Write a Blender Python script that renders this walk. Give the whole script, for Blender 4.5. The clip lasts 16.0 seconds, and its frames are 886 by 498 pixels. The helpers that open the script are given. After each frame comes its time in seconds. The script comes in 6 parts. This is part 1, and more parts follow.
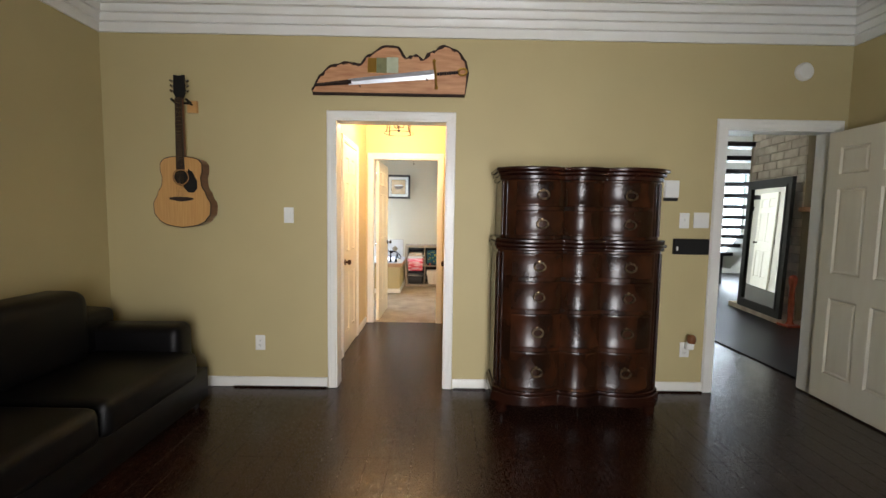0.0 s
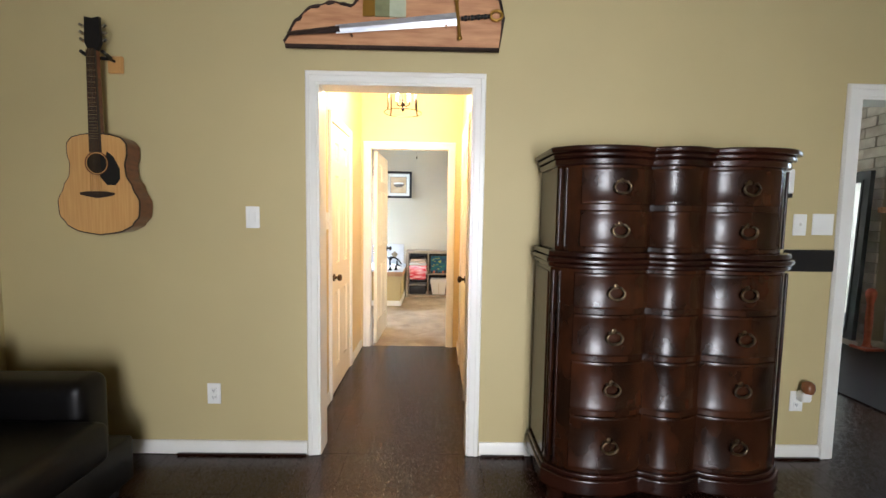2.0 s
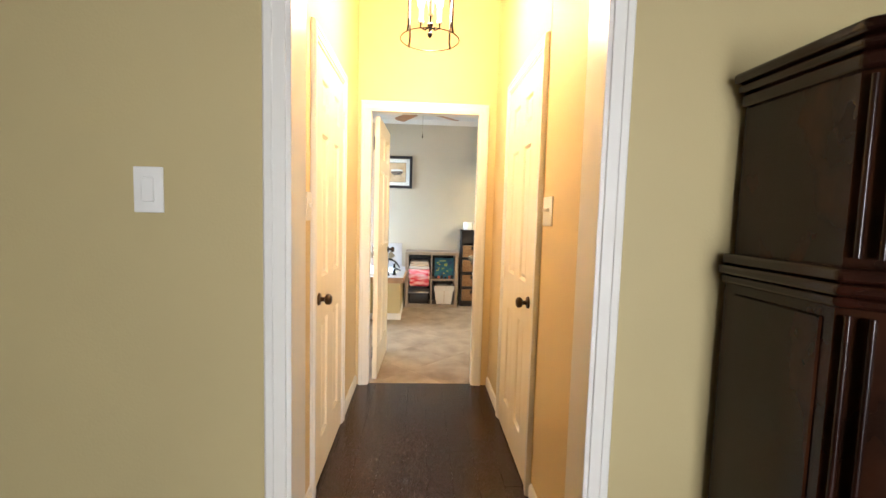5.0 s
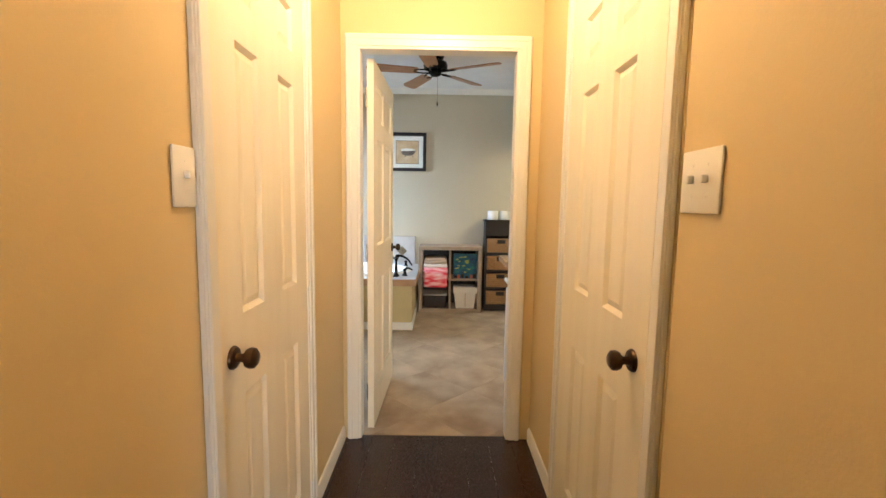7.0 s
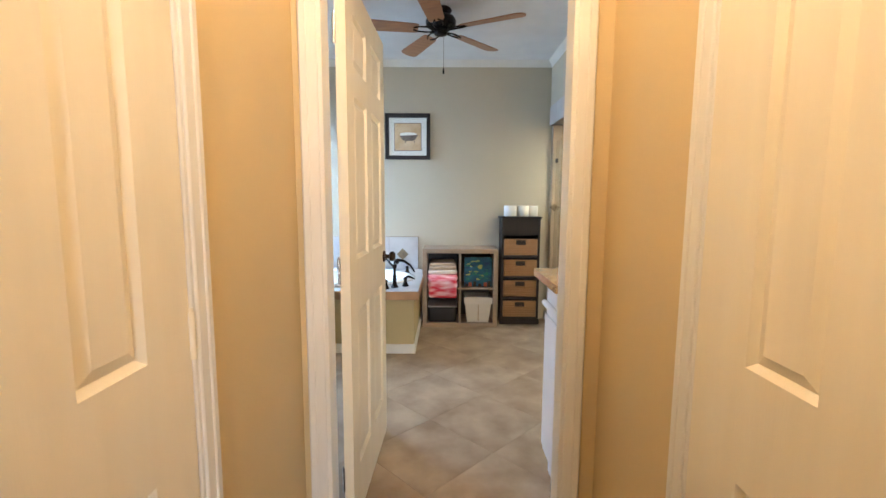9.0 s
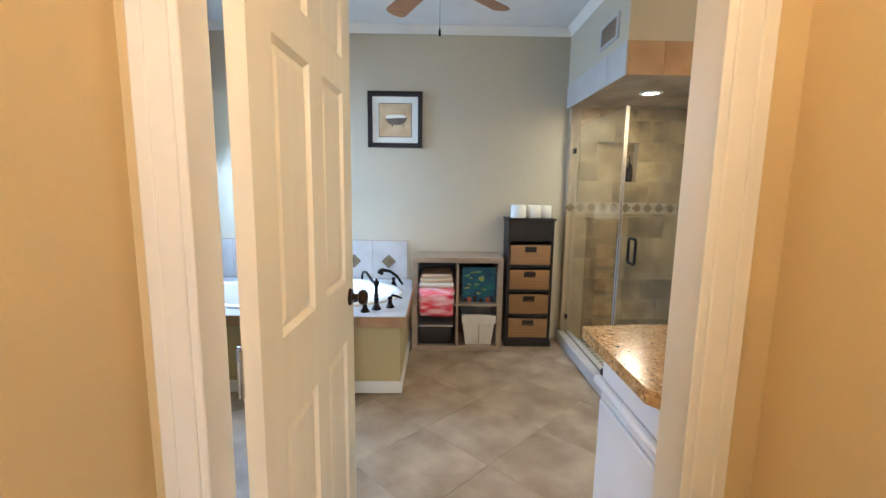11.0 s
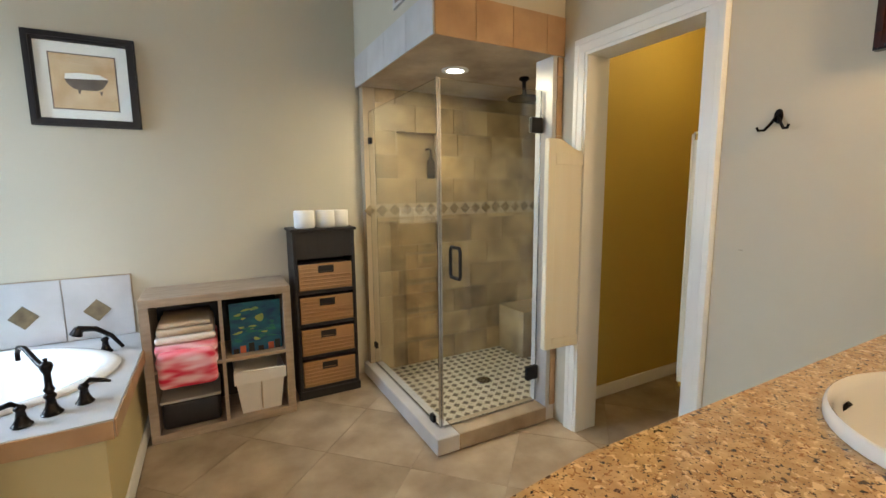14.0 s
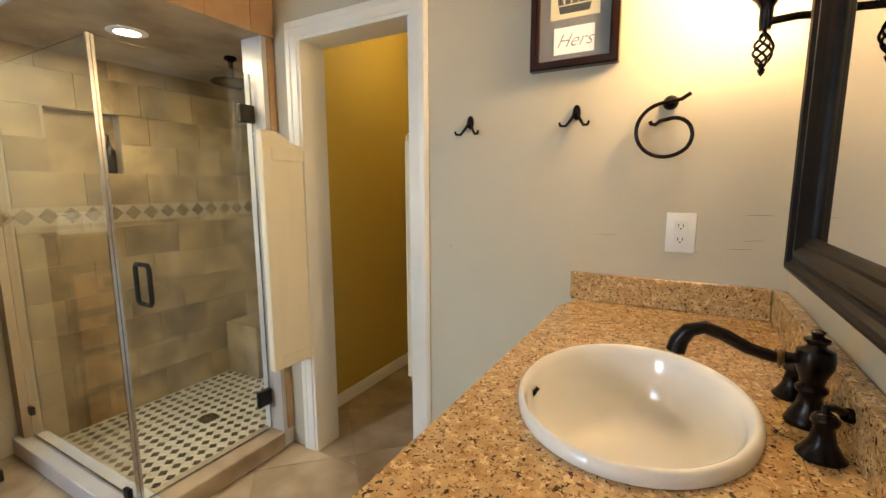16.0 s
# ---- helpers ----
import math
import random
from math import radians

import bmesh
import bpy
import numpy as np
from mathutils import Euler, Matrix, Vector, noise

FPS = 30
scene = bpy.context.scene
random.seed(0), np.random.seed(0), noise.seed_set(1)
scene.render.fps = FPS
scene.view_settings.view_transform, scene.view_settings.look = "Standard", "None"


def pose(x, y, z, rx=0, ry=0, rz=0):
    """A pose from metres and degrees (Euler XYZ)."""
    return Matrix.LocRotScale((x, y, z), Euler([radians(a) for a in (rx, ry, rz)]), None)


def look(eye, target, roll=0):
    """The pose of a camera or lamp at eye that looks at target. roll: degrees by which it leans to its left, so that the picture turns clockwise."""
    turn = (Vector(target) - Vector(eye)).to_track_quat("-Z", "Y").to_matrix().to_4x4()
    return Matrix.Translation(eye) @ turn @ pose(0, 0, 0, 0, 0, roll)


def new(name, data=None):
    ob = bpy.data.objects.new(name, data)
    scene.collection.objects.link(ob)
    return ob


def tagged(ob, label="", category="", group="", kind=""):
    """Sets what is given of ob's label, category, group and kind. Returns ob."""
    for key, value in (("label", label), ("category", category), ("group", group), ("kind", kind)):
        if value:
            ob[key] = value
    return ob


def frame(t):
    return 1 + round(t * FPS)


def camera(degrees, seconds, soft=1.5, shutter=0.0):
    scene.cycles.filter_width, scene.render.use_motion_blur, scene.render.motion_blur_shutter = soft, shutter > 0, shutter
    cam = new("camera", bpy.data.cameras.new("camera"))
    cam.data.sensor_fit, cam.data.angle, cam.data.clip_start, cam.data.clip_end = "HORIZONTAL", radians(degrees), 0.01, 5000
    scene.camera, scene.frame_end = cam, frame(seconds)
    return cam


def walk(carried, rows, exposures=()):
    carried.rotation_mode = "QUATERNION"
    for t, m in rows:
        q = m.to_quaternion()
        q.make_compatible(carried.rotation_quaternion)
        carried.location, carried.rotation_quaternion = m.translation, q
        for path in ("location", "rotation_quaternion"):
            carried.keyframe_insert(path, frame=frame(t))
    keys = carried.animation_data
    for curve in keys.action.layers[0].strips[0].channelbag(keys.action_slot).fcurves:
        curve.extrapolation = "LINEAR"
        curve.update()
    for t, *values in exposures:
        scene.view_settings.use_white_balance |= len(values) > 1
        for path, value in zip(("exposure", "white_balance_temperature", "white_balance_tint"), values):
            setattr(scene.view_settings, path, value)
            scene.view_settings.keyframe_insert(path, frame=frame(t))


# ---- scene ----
cam = camera(91.1, 16.0)
PATH = [
    (0, (0.59, 0.032, 1.369), (0.604, 2.026, 1.209), 0.9),
    (0.5, (0.569, 0.276, 1.362), (0.589, 2.27, 1.21), 0.8),
    (1, (0.588, 0.53, 1.359), (0.568, 2.524, 1.208), 0.7),
    (1.5, (0.523, 0.757, 1.368), (0.52, 2.751, 1.211), 0.8),
    (2, (0.443, 0.962, 1.369), (0.472, 2.956, 1.215), 0.9),
    (2.5, (0.407, 1.184, 1.365), (0.426, 3.177, 1.208), 0.9),
    (3, (0.376, 1.388, 1.359), (0.385, 3.382, 1.2), 1.2),
    (3.5, (0.292, 1.596, 1.353), (0.343, 3.588, 1.191), 1.4),
    (4, (0.197, 1.793, 1.348), (0.301, 3.783, 1.179), 1.6),
    (4.2, (0.174, 1.849, 1.337), (0.282, 3.84, 1.179), 1.7),
    (6.3, (0.134, 2.879, 1.286), (0.202, 4.869, 1.092), 0.7),
    (6.5, (0.15, 2.969, 1.289), (0.199, 4.958, 1.084), 0.8),
    (7, (0.176, 3.158, 1.275), (0.192, 5.147, 1.065), 0.9),
    (7.5, (0.163, 3.37, 1.277), (0.177, 5.357, 1.046), 0.8),
    (8, (0.141, 3.575, 1.268), (0.16, 5.56, 1.029), 0.4),
    (8.5, (0.158, 3.773, 1.262), (0.156, 5.759, 1.027), -0.8),
    (9, (0.154, 3.988, 1.256), (0.145, 5.975, 1.027), 0.3),
    (9.2, (0.144, 4.066, 1.247), (0.134, 6.054, 1.02), 0.5),
    (11.3, (0.134, 4.9, 1.348), (0.18, 6.878, 1.056), 1.0),
    (11.5, (0.097, 5.009, 1.338), (0.193, 6.988, 1.066), 0.6),
    (12, (0.08, 5.112, 1.355), (0.267, 7.084, 1.075), 0.5),
    (12.5, (0.127, 5.315, 1.35), (0.424, 7.273, 1.07), 0.1),
    (13, (0.194, 5.44, 1.341), (0.64, 7.37, 1.066), -0.0),
    (13.5, (0.278, 5.493, 1.334), (0.919, 7.368, 1.063), -0.1),
    (14, (0.294, 5.562, 1.317), (1.226, 7.31, 1.045), -0.5),
    (14.5, (0.326, 5.591, 1.336), (1.526, 7.164, 1.04), -0.8),
    (15, (0.373, 5.603, 1.329), (1.794, 6.979, 1.036), -0.3),
    (15.5, (0.444, 5.616, 1.307), (2.038, 6.795, 1.04), 0.1),
    (16, (0.499, 5.639, 1.318), (2.227, 6.604, 1.033), -0.2),
]
walk(cam, [(t, look(eye, target, roll)) for t, eye, target, roll in PATH],
     [(0.0, 0.2, 6200, 10), (1.0, 0.48, 6050, 10), (3.0, 0.55, 5850, 10), (4.2, 0.55, 6000, 10), (6.4, -0.1, 6200, 10), (9.0, -0.25, 5600, 10), (11.5, -0.3, 5500, 10),
      (14.0, -0.36, 6300, 10), (16.0, -0.27, 6750, 10)])

# ---- world and lights ----
world = bpy.data.worlds.new("sky")
scene.world = world
world.use_nodes = True
wn = world.node_tree.nodes
sky = wn.new("ShaderNodeTexSky")
sky.sky_type, sky.sun_disc = "NISHITA", False
sky.sun_elevation, sky.sun_rotation = radians(48), radians(200)
world.node_tree.links.new(sky.outputs[0], wn["Background"].inputs[0])
wn["Background"].inputs[1].default_value = 0.10

SUN = new("sun", bpy.data.lights.new("sun", "SUN"))
SUN.data.energy, SUN.data.angle, SUN.data.color = 2.0, radians(0.5), (1.0, 0.95, 0.88)
SUN.rotation_euler = (radians(42), 0, radians(-20))


def area(name, at, toward, w, h, watts, color):
    ob = new(name, bpy.data.lights.new(name, "AREA"))
    ob.data.shape, ob.data.size, ob.data.size_y = "RECTANGLE", w, h
    ob.data.energy, ob.data.color = watts, color
    ob.matrix_world = look(at, toward)
    return ob


def bulb(name, at, watts, color, radius=0.03):
    ob = new(name, bpy.data.lights.new(name, "POINT"))
    ob.data.energy, ob.data.color, ob.data.shadow_soft_size = watts, color, radius
    ob.location = at
    return ob


DAY = (0.86, 0.93, 1.0)
SOFTDAY = (1.0, 0.93, 0.90)
WARM = (1.0, 0.70, 0.42)
area("bedroom_window_light", (1.15, -1.69, 1.17), (0.6, 3.3, 1.1), 0.95, 2.05, 34, SOFTDAY).data.spread = radians(90)
area("bath_window_light", (-1.93, 7.915, 1.56), (0.6, 7.4, -0.6), 0.9, 1.28, 62, (0.57, 0.75, 1.0)).data.spread = radians(150)
area("living_window_light", (6.8, 10.80, 1.45), (5.4, 6.0, 0.9), 2.6, 1.9, 150, DAY)
bulb("hall_bulb", (0.17, 4.41, 2.33), 74, WARM, 0.06)
area("shower_light", (1.58, 7.81, 1.98), (1.58, 7.811, 0.0), 0.1, 0.1, 15.0, (1.0, 0.85, 0.54))
bulb("sconce_bulb", (1.81, 5.515, 1.875), 42, (1.0, 0.68, 0.36), 0.065)
# unseen fill without a fixture, added to brighten the toilet room walls
bulb("closet_fill_light", (2.75, 6.85, 2.3), 11, (1.0, 0.76, 0.36), 0.06)

# ---- materials ----
MATS = {}


def srgb(r, g, b):
    def lin(c):
        c /= 255
        return c / 12.92 if c <= 0.04045 else ((c + 0.055) / 1.055) ** 2.4
    return lin(r), lin(g), lin(b), 1.0


def mat(name, color, rough=0.5, metal=0.0, color2=None, scale=6.0, detail=4.0, stretch=(1, 1, 1), bump=0.0, bump_scale=60.0,
        coat=0.0, spec=0.5, per_object=0.0, wear=0.0, kind="noise"):
    """Two-scale procedural surface: a broad tone change, a fine grain and a fine relief."""
    m = bpy.data.materials.new(name)
    m.use_nodes = True
    t = m.node_tree
    p = t.nodes["Principled BSDF"]
    p.inputs["Roughness"].default_value, p.inputs["Metallic"].default_value = rough, metal
    p.inputs["Coat Weight"].default_value, p.inputs["Specular IOR Level"].default_value = coat, spec
    p.inputs["Coat Roughness"].default_value = 0.12
    co = t.nodes.new("ShaderNodeTexCoord")
    mp = t.nodes.new("ShaderNodeMapping")
    mp.inputs["Scale"].default_value = stretch
    t.links.new(co.outputs["Object"], mp.inputs[0])
    if per_object:
        info = t.nodes.new("ShaderNodeObjectInfo")
        off = t.nodes.new("ShaderNodeMath")
        off.operation = "MULTIPLY"
        off.inputs[1].default_value = 40.0
        t.links.new(info.outputs["Random"], off.inputs[0])
        t.links.new(off.outputs[0], mp.inputs["Location"])
    if kind == "wave":
        n1 = t.nodes.new("ShaderNodeTexWave")
        n1.inputs["Distortion"].default_value, n1.inputs["Detail"].default_value = 7.0, detail
    elif kind == "voronoi":
        n1 = t.nodes.new("ShaderNodeTexVoronoi")
    else:
        n1 = t.nodes.new("ShaderNodeTexNoise")
        n1.inputs["Detail"].default_value = detail
    n1.inputs["Scale"].default_value = scale
    t.links.new(mp.outputs[0], n1.inputs["Vector"])
    n2 = t.nodes.new("ShaderNodeTexNoise")
    n2.inputs["Scale"].default_value, n2.inputs["Detail"].default_value = bump_scale, 3.0
    t.links.new(mp.outputs[0], n2.inputs["Vector"])
    ramp = t.nodes.new("ShaderNodeMapRange")
    ramp.inputs["From Min"].default_value, ramp.inputs["From Max"].default_value = 0.3, 0.7
    t.links.new(n1.outputs["Fac"] if kind != "voronoi" else n1.outputs["Distance"], ramp.inputs["Value"])
    mix = t.nodes.new("ShaderNodeMix")
    mix.data_type = "RGBA"
    mix.inputs["A"].default_value = color
    mix.inputs["B"].default_value = color2 or tuple(c * 0.93 for c in color[:3]) + (1,)
    t.links.new(ramp.outputs[0], mix.inputs["Factor"])
    out = mix.outputs["Result"]
    if per_object:
        mr = t.nodes.new("ShaderNodeMapRange")
        mr.inputs["To Min"].default_value, mr.inputs["To Max"].default_value = 1 - per_object, 1 + per_object
        hsv = t.nodes.new("ShaderNodeHueSaturation")
        t.links.new(info.outputs["Random"], mr.inputs["Value"])
        t.links.new(mr.outputs[0], hsv.inputs["Value"])
        t.links.new(out, hsv.inputs["Color"])
        out = hsv.outputs["Color"]
    t.links.new(out, p.inputs["Base Color"])
    if wear:
        mr = t.nodes.new("ShaderNodeMapRange")
        mr.inputs["To Min"].default_value, mr.inputs["To Max"].default_value = max(0.02, rough - wear), rough + wear
        t.links.new(n2.outputs["Fac"], mr.inputs["Value"])
        t.links.new(mr.outputs[0], p.inputs["Roughness"])
    if bump:
        b = t.nodes.new("ShaderNodeBump")
        b.inputs["Strength"].default_value, b.inputs["Distance"].default_value = bump, 0.002
        t.links.new(n2.outputs["Fac"], b.inputs["Height"])
        t.links.new(b.outputs[0], p.inputs["Normal"])
    MATS[name] = m
    return m


def glow(name, color, strength):
    m = bpy.data.materials.new(name)
    m.use_nodes = True
    p = m.node_tree.nodes["Principled BSDF"]
    p.inputs["Base Color"].default_value = color
    p.inputs["Emission Color"].default_value, p.inputs["Emission Strength"].default_value = color, strength
    return m


KHAKI = mat("khaki_wall_paint", srgb(190, 174, 126), 0.62, color2=srgb(182, 167, 121), scale=1.2, bump=0.25, bump_scale=140, wear=0.08)
HALLP = mat("cream_wall_paint", srgb(214, 192, 144), 0.6, color2=srgb(208, 186, 138), scale=1.0, bump=0.2, bump_scale=140, wear=0.08)
GREIGE = mat("greige_wall_paint", srgb(196, 188, 166), 0.6, color2=srgb(189, 181, 160), scale=1.3, bump=0.25, bump_scale=140, wear=0.08)
OCHRE = mat("ochre_wall_paint", srgb(204, 176, 84), 0.65, color2=srgb(196, 166, 78), scale=1.0, bump=0.2, bump_scale=140)
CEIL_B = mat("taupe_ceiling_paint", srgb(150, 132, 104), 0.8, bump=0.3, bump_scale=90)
CEIL_W = mat("white_ceiling_paint", srgb(226, 226, 224), 0.8, bump=0.3, bump_scale=90)
TRIM = mat("white_trim_paint", srgb(232, 230, 222), 0.35, color2=srgb(226, 223, 213), scale=3, bump=0.06, bump_scale=40)
DOORP = mat("off_white_door_paint", srgb(236, 228, 206), 0.38, color2=srgb(230, 221, 197), scale=2, bump=0.12, bump_scale=30, stretch=(8, 8, 1))
WOODF = mat("espresso_floor_wood", srgb(50, 25, 15), 0.26, color2=srgb(30, 15, 9), scale=9, stretch=(9, 1, 1), bump=0.14, bump_scale=45, per_object=0.14, wear=0.08)
LIVWOOD = mat("walnut_floor_wood", srgb(30, 20, 17), 0.42, color2=srgb(22, 15, 13), scale=9, stretch=(9, 1, 1), bump=0.2, bump_scale=45, spec=0.16)
DARKW = mat("mahogany_wood", srgb(58, 30, 14), 0.25, color2=srgb(22, 12, 6), scale=3.2, detail=6, stretch=(2.5, 2.5, 1.4), coat=0.05, spec=0.32, per_object=0.12)
DARKW2 = mat("dark_mahogany_moulding", srgb(48, 22, 12), 0.24, color2=srgb(20, 9, 6), scale=6, bump=0.05, coat=0.12, spec=0.35)
BRONZE = mat("oil_rubbed_bronze", srgb(36, 29, 26), 0.27, 0.7, color2=srgb(18, 15, 14), scale=14, bump=0.05)
BRASS = mat("aged_bronze_brass", srgb(140, 108, 68), 0.34, 0.9, color2=srgb(84, 62, 40), scale=20)
KNOB = mat("dark_aged_bronze", srgb(86, 66, 46), 0.3, 0.9, color2=srgb(40, 30, 24), scale=26, wear=0.08)
PEWTER = mat("antique_pewter_brass", srgb(122, 104, 76), 0.32, 0.9, color2=srgb(46, 38, 30), scale=40)
GOLD = mat("gold_metal", srgb(196, 156, 74), 0.3, 0.95)
STEEL = mat("polished_steel", srgb(205, 206, 208), 0.2, 1.0, color2=srgb(180, 182, 186), scale=30)
LEATHER = mat("black_leather", srgb(13, 11, 10), 0.45, color2=srgb(8, 7, 7), scale=4, bump=0.3, bump_scale=220, spec=0.25)
PLASTIC = mat("white_plastic", srgb(236, 235, 228), 0.35)
BLACKP = mat("black_plastic", srgb(22, 20, 19), 0.55, spec=0.3)
SPRUCE = mat("spruce_guitar_top", srgb(206, 160, 98), 0.3, color2=srgb(190, 140, 82), scale=7, stretch=(14, 14, 0.6), coat=0.5, kind="noise")
MAHOG = mat("mahogany_guitar_side", srgb(110, 58, 26), 0.3, color2=srgb(84, 42, 18), scale=8, stretch=(2, 2, 8), coat=0.5)
ROSEW = mat("rosewood_fretboard", srgb(48, 32, 26), 0.45, color2=srgb(32, 21, 18), scale=12, stretch=(8, 8, 1))
SLABW = mat("live_edge_wood", srgb(204, 154, 110), 0.5, color2=srgb(172, 118, 80), scale=6, stretch=(1, 4, 7), bump=0.2, bump_scale=60)
BARK = mat("dark_bark", srgb(58, 38, 26), 0.85, color2=srgb(34, 22, 16), scale=25, bump=0.9, bump_scale=70)
TILEF = mat("travertine_floor_tile", srgb(184, 166, 141), 0.45, color2=srgb(136, 117, 94), scale=4.2, detail=10, bump=0.2, bump_scale=50, per_object=0.03, wear=0.1)
TILEW = mat("travertine_wall_tile", srgb(182, 158, 116), 0.4, color2=srgb(104, 86, 60), scale=4.0, detail=9, bump=0.3, bump_scale=45, per_object=0.09, wear=0.12)
# the next two tile tones are chosen face by face on soffit and deck
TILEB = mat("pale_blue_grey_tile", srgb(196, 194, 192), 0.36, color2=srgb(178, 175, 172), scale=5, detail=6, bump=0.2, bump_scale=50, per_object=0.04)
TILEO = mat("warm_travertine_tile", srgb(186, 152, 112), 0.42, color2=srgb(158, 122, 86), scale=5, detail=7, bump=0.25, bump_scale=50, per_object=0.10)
INSET = mat("olive_stone_inset", srgb(132, 114, 82), 0.45, color2=srgb(92, 76, 52), scale=20, bump=0.2, per_object=0.15)
GROUT = mat("sand_grout", srgb(170, 154, 130), 0.85, bump=0.3, bump_scale=160)
FGROUT = mat("taupe_floor_grout", srgb(158, 141, 118), 0.8, color2=srgb(140, 122, 100), scale=9, bump=0.3, bump_scale=160)
GRANITE = mat("gold_granite", srgb(204, 172, 122), 0.16, color2=srgb(168, 132, 86), scale=38, detail=6, coat=0.25)


def flecks(m, layers):
    """Lay crystal flecks over a base colour: (scale, threshold, colour) for each kind of mineral."""
    t = m.node_tree
    p = t.nodes["Principled BSDF"]
    link = p.inputs["Base Color"].links[0]
    out = link.from_socket
    co = t.nodes.new("ShaderNodeTexCoord")
    for scale, lim, color in layers:
        n = t.nodes.new("ShaderNodeTexNoise")
        n.inputs["Scale"].default_value, n.inputs["Detail"].default_value = scale, 2.5
        n.inputs["Distortion"].default_value = 0.6
        t.links.new(co.outputs["Object"], n.inputs["Vector"])
        r = t.nodes.new("ShaderNodeMapRange")
        r.inputs["From Min"].default_value, r.inputs["From Max"].default_value = lim, lim + 0.05
        t.links.new(n.outputs["Fac"], r.inputs["Value"])
        x = t.nodes.new("ShaderNodeMix")
        x.data_type = "RGBA"
        x.inputs["B"].default_value = color
        t.links.new(r.outputs[0], x.inputs["Factor"])
        t.links.new(out, x.inputs["A"])
        out = x.outputs["Result"]
    t.links.new(out, p.inputs["Base Color"])


flecks(GRANITE, ((80, 0.58, srgb(222, 190, 142)), (140, 0.60, srgb(146, 104, 62)), (110, 0.62, srgb(76, 54, 38)), (170, 0.62, srgb(52, 40, 32))))
PORC = mat("white_porcelain", srgb(248, 246, 240), 0.08, coat=0.5, scale=0.6)
CABW = mat("white_cabinet_paint", srgb(236, 238, 242), 0.35, bump=0.05, bump_scale=30)
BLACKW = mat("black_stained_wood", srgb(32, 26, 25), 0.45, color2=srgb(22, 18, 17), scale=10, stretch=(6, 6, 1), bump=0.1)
GREYOAK = mat("grey_oak_laminate", srgb(168, 150, 130), 0.5, color2=srgb(146, 128, 108), scale=8, stretch=(1, 6, 6), bump=0.1, bump_scale=60)
WICKER = mat("tan_wicker", srgb(178, 140, 98), 0.75, color2=srgb(134, 98, 62), scale=30, stretch=(3, 3, 1), bump=0.8, bump_scale=130, kind="wave")
CLOTHW = mat("white_cotton", srgb(232, 228, 220), 0.9, bump=0.7, bump_scale=260)
CLOTHT = mat("beige_towel_cotton", srgb(196, 176, 150), 0.95, bump=0.9, bump_scale=260)
CLOTHR = mat("red_and_white_towel", srgb(222, 44, 72), 0.95, color2=srgb(246, 212, 214), scale=12, stretch=(0.6, 0.6, 2.2), bump=0.9, bump_scale=260, detail=1)
PAPER = mat("white_paper", srgb(240, 238, 232), 0.9, bump=0.2)
FANWOOD = mat("fan_blade_oak", srgb(166, 116, 74), 0.4, color2=srgb(138, 92, 56), scale=8, stretch=(1, 8, 1))
CURTAIN = mat("dark_brown_curtain", srgb(52, 38, 32), 0.9, color2=srgb(40, 28, 24), scale=12, bump=0.5)
BRICK = mat("pale_limestone_brick", srgb(226, 214, 198), 0.85, color2=srgb(190, 170, 150), scale=7, detail=7, bump=0.6, bump_scale=40, per_object=0.16)
COPPER = mat("copper_metal", srgb(206, 112, 84), 0.35, 0.8, color2=srgb(170, 82, 60), scale=12)


def clear_glass(name, tint):
    m = bpy.data.materials.new(name)
    m.use_nodes = True
    p = m.node_tree.nodes["Principled BSDF"]
    p.inputs["Base Color"].default_value, p.inputs["Roughness"].default_value = tint, 0.01
    p.inputs["Transmission Weight"].default_value, p.inputs["IOR"].default_value = 1.0, 1.45
    return m


GLASS = clear_glass("clear_glass", (0.95, 0.98, 0.96, 1))
MIRROR = mat("silvered_mirror", (0.9, 0.9, 0.9, 1), 0.015, 1.0, color2=(0.89, 0.89, 0.89, 1))
SKYGLOW = glow("bright_sky", (0.80, 0.90, 1.0, 1), 5.0)
BULBGLOW = glow("warm_bulb", (1.0, 0.72, 0.40, 1), 30.0)
LEDGLOW = glow("downlight_lens", (1.0, 0.93, 0.78, 1), 14.0)
SHADEGLOW = glow("lit_frosted_shade", (1.0, 0.80, 0.50, 1), 3.0)

# ---- building helpers ----


def finish(name, bm, material, smooth=None):
    me = bpy.data.meshes.new(name)
    bmesh.ops.recalc_face_normals(bm, faces=bm.faces)
    bm.to_mesh(me)
    bm.free()
    me.materials.append(material)
    if smooth:
        me.shade_smooth()
        me.set_sharp_from_angle(angle=radians(smooth))
    return me


def part(name, bm, material, parent=None, label="", smooth=35):
    ob = new(name, finish(name, bm, material, smooth))
    if parent is not None:
        ob.parent = parent
    if label:
        ob["label"] = label
    return ob


def thing(name, at, label, category, rz=0, group=""):
    ob = new(name)
    ob.empty_display_size = 0.1
    ob.matrix_world = pose(*at, 0, 0, rz)
    return tagged(ob, label, category, group)


def structure(name, bm, material, label="", category="", smooth=35):
    return tagged(part(name, bm, material, None, label, smooth), category=category, kind="structure")


def box(bm, x0, y0, z0, x1, y1, z1, bevel=0.0, seg=1):
    m = Matrix.Translation(((x0 + x1) / 2, (y0 + y1) / 2, (z0 + z1) / 2)) @ Matrix.Diagonal((abs(x1 - x0), abs(y1 - y0), abs(z1 - z0), 1))
    g = bmesh.ops.create_cube(bm, size=1, matrix=m)
    if bevel:
        es = list({e for v in g["verts"] for e in v.link_edges})
        bmesh.ops.bevel(bm, geom=es, offset=bevel, segments=seg, affect="EDGES", profile=0.5)
    return bm


